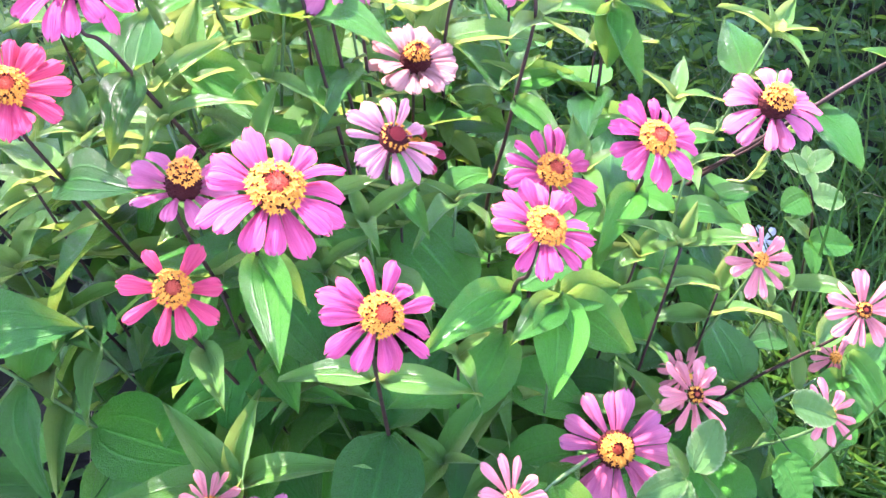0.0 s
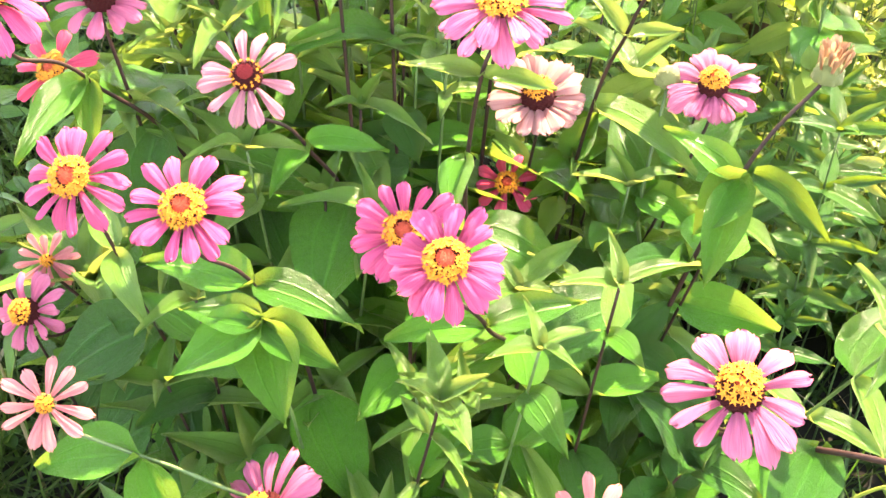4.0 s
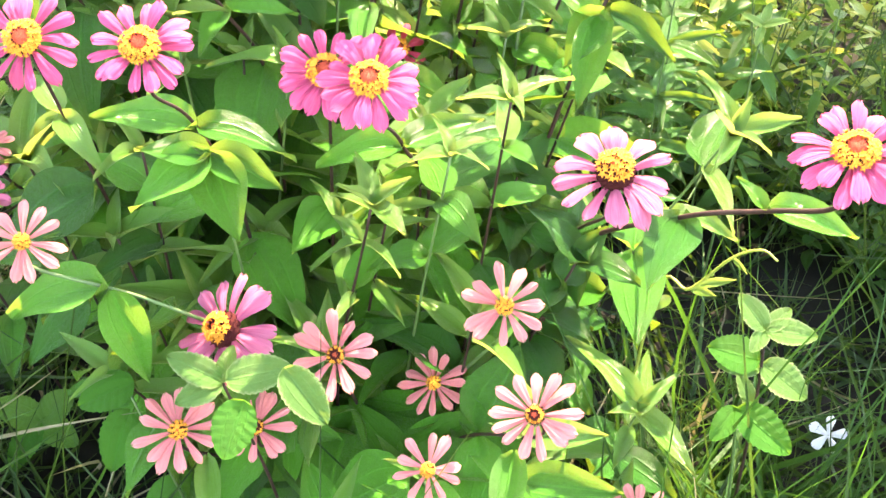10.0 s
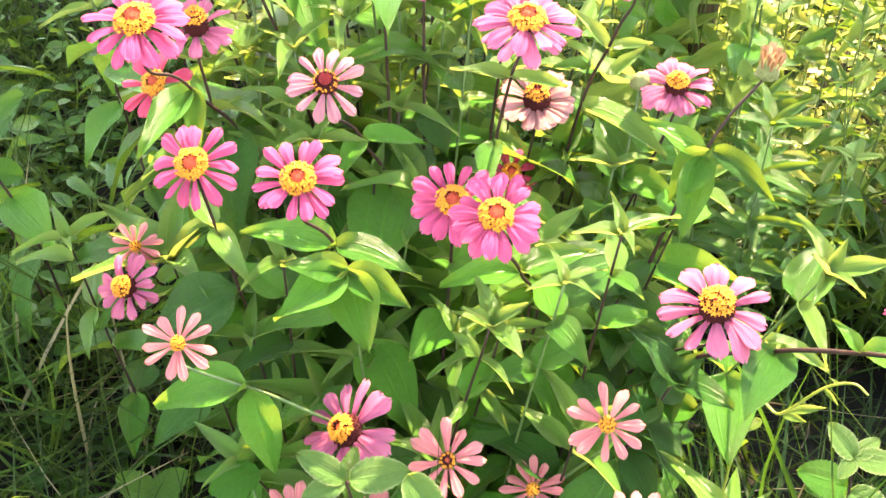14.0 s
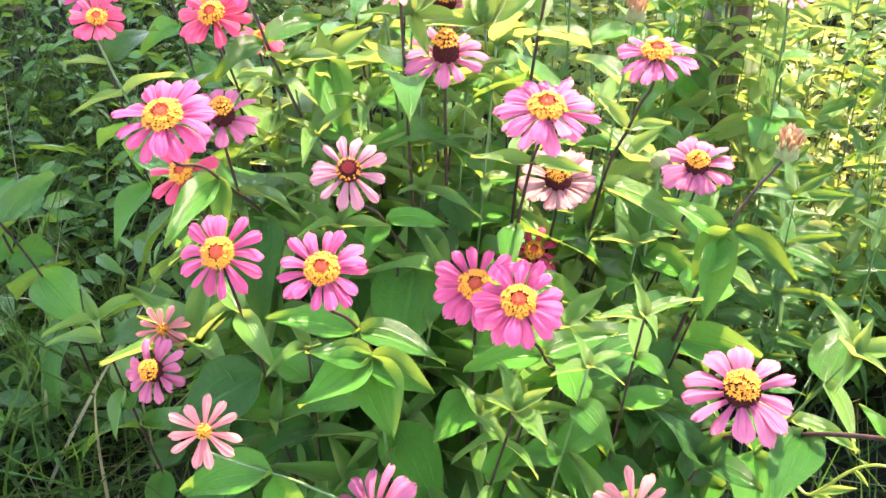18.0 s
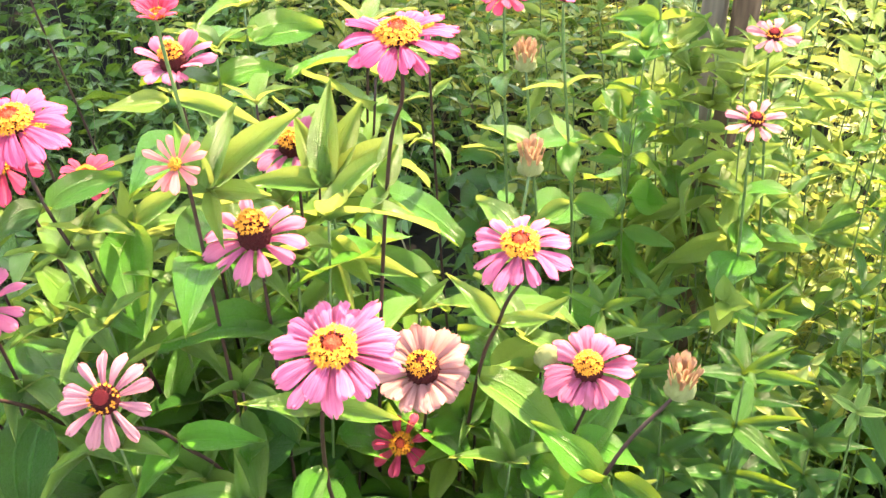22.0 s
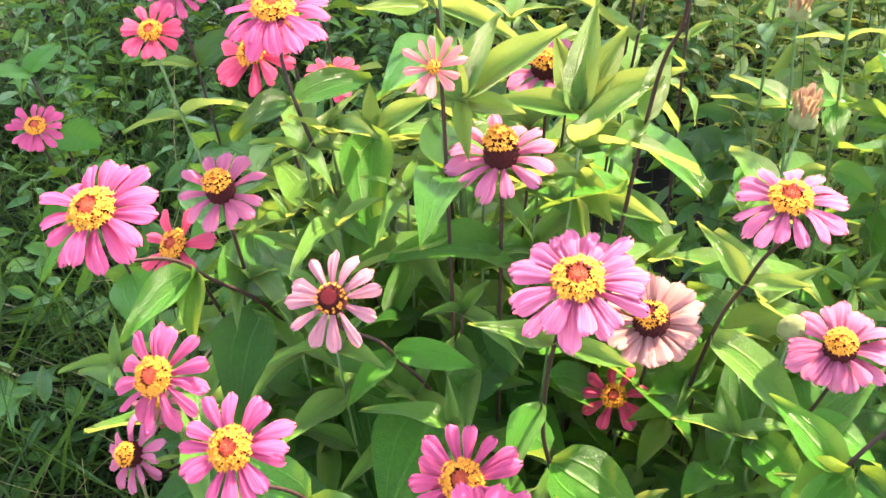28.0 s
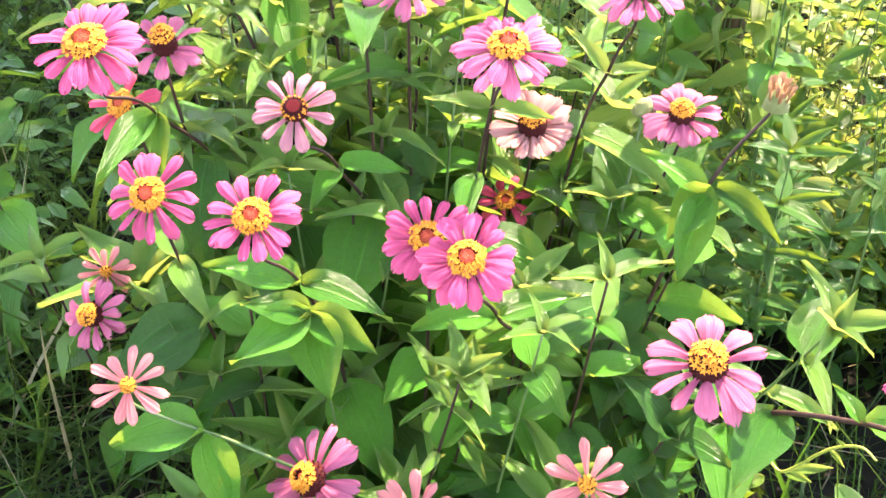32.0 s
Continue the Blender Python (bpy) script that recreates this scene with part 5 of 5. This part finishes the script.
sprout("zinnia_shoot", "zinnia shoot with a tuft of yellow young leaves", "zinnia shoots", ((0.05, 0.56, 0.0), (0.053, 0.535, 0.307)),
       (((0.053, 0.535, 0.307), (0.033, 0.556, 0.344), "sunny", 1.5), ((0.053, 0.535, 0.307), (0.027, 0.537, 0.335), "sunny", 1.2), ((0.053, 0.535, 0.307), (0.071, 0.551, 0.311), "sunny", 1.2), ((0.053, 0.535, 0.307), (0.021, 0.489, 0.315), "young", 1.1), ((0.053, 0.535, 0.307), (0.089, 0.530, 0.283), "young", 1.0), ((0.053, 0.535, 0.307), (0.050, 0.511, 0.303), "young", 1.0),))
sprout("zinnia_shoot", "leafy green zinnia shoot with no flower, in the patch", "zinnia shoots", ((0.02, 0.47, 0.0), (0.046, 0.402, 0.436)),
       (((0.046, 0.402, 0.436), (0.042, 0.353, 0.415), "broad", 1.0), ((0.046, 0.402, 0.436), (0.085, 0.395, 0.402), "broad", 1.1), ((0.046, 0.402, 0.436), (0.021, 0.369, 0.437), "broad", 0.9), ((0.046, 0.402, 0.436), (0.035, 0.393, 0.442), "young", 1.2), ((0.046, 0.402, 0.436), (0.047, 0.412, 0.443), "young", 1.3), ((0.046, 0.402, 0.436), (0.081, 0.426, 0.422), "broad", 1.0),))
sprout("zinnia_shoot", "leafy green zinnia shoot with no flower, in the patch", "zinnia shoots", ((0.2, 0.55, 0.0), (0.238, 0.480, 0.281)),
       (((0.238, 0.480, 0.281), (0.281, 0.524, 0.281), "broad", 0.85), ((0.238, 0.480, 0.281), (0.258, 0.455, 0.259), "slim", 1.0), ((0.238, 0.480, 0.281), (0.211, 0.462, 0.293), "broad", 0.9), ((0.238, 0.480, 0.281), (0.240, 0.491, 0.288), "young", 1.0), ((0.234, 0.475, 0.310), (0.261, 0.441, 0.277), "slim", 0.9),))
sprout("zinnia_shoot", "leafy green zinnia shoot with no flower, in the patch", "zinnia shoots", ((0.22, 0.57, 0.0), (0.265, 0.510, 0.197)),
       (((0.265, 0.510, 0.197), (0.282, 0.555, 0.218), "broad", 0.8), ((0.265, 0.510, 0.197), (0.237, 0.476, 0.203), "broad", 0.9), ((0.265, 0.510, 0.197), (0.242, 0.530, 0.228), "sunny", 1.3), ((0.265, 0.510, 0.197), (0.279, 0.519, 0.199), "young", 1.2), ((0.265, 0.510, 0.197), (0.252, 0.504, 0.207), "young", 1.1),))
sprout("zinnia_shoot", "leafy green zinnia shoot with no flower, in the patch", "zinnia shoots", ((0.17, 0.53, 0.0), (0.142, 0.470, 0.205)),
       (((0.142, 0.470, 0.205), (0.151, 0.405, 0.165), "slim", 1.0), ((0.142, 0.470, 0.205), (0.094, 0.458, 0.237), "broad", 0.8), ((0.142, 0.470, 0.205), (0.158, 0.533, 0.232), "broad", 0.8), ((0.142, 0.470, 0.205), (0.164, 0.437, 0.177), "slim", 0.9), ((0.142, 0.470, 0.205), (0.180, 0.480, 0.190), "broad", 0.9),))
sprout("zinnia_shoot", "leafy green zinnia shoot with no flower, in the patch", "zinnia shoots", ((0.14, 0.49, 0.0), (0.089, 0.430, 0.173)),
       (((0.089, 0.430, 0.173), (0.080, 0.384, 0.156), "broad", 0.9), ((0.089, 0.430, 0.173), (0.116, 0.470, 0.175), "broad", 0.8), ((0.089, 0.430, 0.173), (0.121, 0.430, 0.156), "broad", 1.0), ((0.089, 0.430, 0.173), (0.083, 0.442, 0.184), "young", 1.0), ((0.089, 0.430, 0.173), (0.068, 0.402, 0.170), "slim", 1.0), ((0.089, 0.430, 0.173), (0.078, 0.360, 0.149), "slim", 0.9),))
sprout("zinnia_shoot", "tall zinnia shoot with upright yellow-green leaves", "zinnia shoots", ((-0.08, 0.60, 0.0), (-0.10, 0.60, 0.4), (-0.104, 0.588, 0.561)),
       (((-0.104, 0.588, 0.561), (-0.137, 0.606, 0.612), "young", 1.0), ((-0.104, 0.588, 0.561), (-0.094, 0.643, 0.588), "young", 0.9), ((-0.104, 0.588, 0.561), (-0.123, 0.532, 0.567), "young", 0.9), ((-0.104, 0.588, 0.561), (-0.122, 0.620, 0.601), "sunny", 1.0), ((-0.104, 0.588, 0.561), (-0.136, 0.582, 0.595), "sunny", 1.0), ((-0.104, 0.588, 0.561), (-0.087, 0.606, 0.560), "sunny", 1.2), ((-0.093, 0.585, 0.532), (-0.100, 0.548, 0.533), "young", 1.2), ((-0.093, 0.585, 0.532), (-0.063, 0.596, 0.512), "sunny", 1.1), ((-0.091, 0.585, 0.517), (-0.059, 0.624, 0.512), "young", 1.0), ((-0.094, 0.585, 0.515), (-0.063, 0.584, 0.490), "young", 1.0),))
sprout("zinnia_shoot", "tall zinnia shoot with upright yellow-green leaves", "zinnia shoots", ((-0.12, 0.55, 0.0), (-0.12, 0.53, 0.4), (-0.089, 0.515, 0.589)),
       (((-0.089, 0.515, 0.589), (-0.118, 0.508, 0.619), "young", 1.1), ((-0.089, 0.515, 0.589), (-0.110, 0.540, 0.626), "young", 1.1), ((-0.089, 0.515, 0.589), (-0.091, 0.570, 0.623), "young", 0.9), ((-0.089, 0.515, 0.589), (-0.103, 0.483, 0.593), "young", 1.0), ((-0.089, 0.515, 0.589), (-0.068, 0.542, 0.590), "young", 1.1), ((-0.089, 0.515, 0.589), (-0.061, 0.511, 0.570), "young", 0.9), ((-0.176, 0.520, 0.600), (-0.191, 0.482, 0.596), "sunny", 1.1), ((-0.160, 0.520, 0.608), (-0.126, 0.561, 0.598), "young", 0.8),))
sprout("zinnia_shoot", "zinnia shoot with one long hanging dark green leaf", "zinnia shoots", ((-0.10, 0.52, 0.0), (-0.143, 0.480, 0.544)),
       (((-0.146, 0.480, 0.540), (-0.099, 0.469, 0.495), "slim", 1.1), ((-0.146, 0.480, 0.540), (-0.142, 0.514, 0.562), "young", 1.2), ((-0.146, 0.480, 0.540), (-0.164, 0.447, 0.544), "young", 1.0), ((-0.146, 0.480, 0.540), (-0.164, 0.482, 0.563), "sunny", 1.0),))
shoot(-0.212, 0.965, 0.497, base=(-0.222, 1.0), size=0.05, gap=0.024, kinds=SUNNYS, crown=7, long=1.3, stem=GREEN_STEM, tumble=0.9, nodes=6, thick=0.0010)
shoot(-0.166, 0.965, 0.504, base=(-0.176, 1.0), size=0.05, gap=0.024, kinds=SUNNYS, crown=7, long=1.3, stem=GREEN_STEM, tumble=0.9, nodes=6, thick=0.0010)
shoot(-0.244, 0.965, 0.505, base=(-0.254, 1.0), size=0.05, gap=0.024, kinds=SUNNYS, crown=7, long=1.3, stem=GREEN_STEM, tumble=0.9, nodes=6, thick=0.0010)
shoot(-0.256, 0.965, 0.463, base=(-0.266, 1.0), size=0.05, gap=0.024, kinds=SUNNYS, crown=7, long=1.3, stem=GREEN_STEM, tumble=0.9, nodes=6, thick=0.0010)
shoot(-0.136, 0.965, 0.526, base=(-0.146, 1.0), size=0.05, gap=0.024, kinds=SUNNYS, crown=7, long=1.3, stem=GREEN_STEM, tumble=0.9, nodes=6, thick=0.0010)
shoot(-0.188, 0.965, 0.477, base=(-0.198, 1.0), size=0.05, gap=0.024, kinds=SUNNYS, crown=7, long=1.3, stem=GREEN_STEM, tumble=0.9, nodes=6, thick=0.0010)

# leaves over the logs
shoot(-0.249, 0.470, 0.471, base=(-0.219, 0.520), size=0.075, gap=0.045)
shoot(-0.234, 0.520, 0.470, base=(-0.204, 0.570), size=0.075, gap=0.045)
shoot(-0.265, 0.450, 0.424, base=(-0.235, 0.500), size=0.075, gap=0.045)
shoot(-0.227, 0.420, 0.415, base=(-0.197, 0.470), size=0.075, gap=0.045)
shoot(-0.203, 0.460, 0.456, base=(-0.173, 0.510), size=0.075, gap=0.045)
shoot(-0.292, 0.550, 0.469, base=(-0.262, 0.600), size=0.075, gap=0.045)
shoot(-0.256, 0.420, 0.368, base=(-0.226, 0.470), size=0.075, gap=0.045)

sprout("zinnia_shoot", "zinnia shoot with a wide tuft of yellow-green leaves", "zinnia shoots", ((-0.007, 0.670, 0.0), (0.013, 0.650, 0.339)),
       (((0.013, 0.650, 0.339), (-0.035, 0.665, 0.364), "young", 1.1), ((0.013, 0.650, 0.339), (0.023, 0.718, 0.357), "young", 1.2), ((0.013, 0.650, 0.339), (-0.016, 0.694, 0.340), "broad", 1.1), ((0.013, 0.650, 0.339), (0.019, 0.617, 0.337), "young", 1.1), ((0.013, 0.650, 0.339), (0.035, 0.672, 0.354), "young", 1.0), ((0.013, 0.650, 0.339), (-0.012, 0.633, 0.347), "broad", 1.0)))
sprout("zinnia_shoot", "leafy zinnia shoot with one large leaf coloured yellow as if sunlit", "zinnia shoots", ((-0.031, 0.660, 0.0), (-0.031, 0.640, 0.407)),
       (((-0.031, 0.640, 0.407), (-0.036, 0.664, 0.433), "broad", 1.1), ((-0.031, 0.640, 0.407), (-0.030, 0.617, 0.403), "broad", 1.1), ((-0.031, 0.640, 0.407), (-0.021, 0.665, 0.420), "broad", 1.0), ((-0.025, 0.632, 0.395), (-0.020, 0.600, 0.395), "young", 1.1), ((-0.033, 0.666, 0.432), (-0.023, 0.704, 0.456), "sunny", 2.0), ((-0.031, 0.640, 0.407), (-0.010, 0.653, 0.400), "young", 1.0), ((-0.020, 0.627, 0.387), (0.002, 0.600, 0.375), "sunny", 1.4)))

# weeds with narrow leaves in stars
def lance_weed(x, y, z, leaf, whorls, kind):
    """An upright weed with whorls of long narrow leaves, the lowest one the widest."""
    foot = Vector((x + rand(-0.015, 0.015), y + 0.03, 0.0))
    top = Vector((x, y, z))
    leaves = []
    for w in range(whorls):
        root = top.lerp(foot, 0.13 * w)
        turn = rand(0, 6)
        for k in range(5 if w else 6):
            a = turn + math.tau * k / (5 if w else 6) + rand(-0.25, 0.25)
            size = leaf * rand(0.75, 1.1) * (0.8 if w == 0 else 1.0)
            rise = rand(0.25, 0.7) if w == 0 else rand(-0.15, 0.35)
            leaves.append((root, root + Vector((math.cos(a), math.sin(a), rise)).normalized() * size, kind, rand(0.9, 1.15)))
    return sprout("lance_leaved_weed", "dark green weed with narrow leaves in whorls", "narrow-leaved weeds", (foot, foot.lerp(top, 0.5), top), leaves, thick=0.0011)


for x, y, z, leaf, whorls in ((0.019, 0.837, 0.400, 0.058, 4), (-0.048, 0.760, 0.440, 0.046, 3), (0.021, 0.930, 0.285, 0.055, 3), (-0.015, 0.800, 0.350, 0.050, 3), (-0.075, 0.820, 0.375, 0.048, 4),
                              (-0.010, 0.885, 0.330, 0.055, 4), (-0.105, 0.865, 0.370, 0.048, 4), (0.045, 0.810, 0.250, 0.040, 2), (-0.060, 0.930, 0.360, 0.055, 4)):
    # low ones in the hollow take the leaf with shade painted in
    lance_weed(x, y, z, leaf, whorls, "shade_lance" if x > -0.03 and z < 0.39 else "lance")
pale_top = Vector((0.057, 0.918, 0.361))
sprout("pale_weed", "young weed with four pale woolly leaves in a cross", "narrow-leaved weeds", ((0.065, 0.94, 0.0), (0.060, 0.93, 0.2), pale_top),
       [(pale_top, pale_top + Vector(v), "patched", 0.50) for v in ((0.020, 0.007, 0.012), (-0.018, -0.009, 0.006), (-0.009, 0.017, 0.013), (0.007, -0.015, -0.012))])
hung = Vector((-0.050, 0.880, 0.400))
sprout("yellow_leaved_weed", "weed with broad leaves coloured yellow as if lit from behind", "narrow-leaved weeds", ((-0.065, 0.92, 0.0), (-0.055, 0.90, 0.25), hung),
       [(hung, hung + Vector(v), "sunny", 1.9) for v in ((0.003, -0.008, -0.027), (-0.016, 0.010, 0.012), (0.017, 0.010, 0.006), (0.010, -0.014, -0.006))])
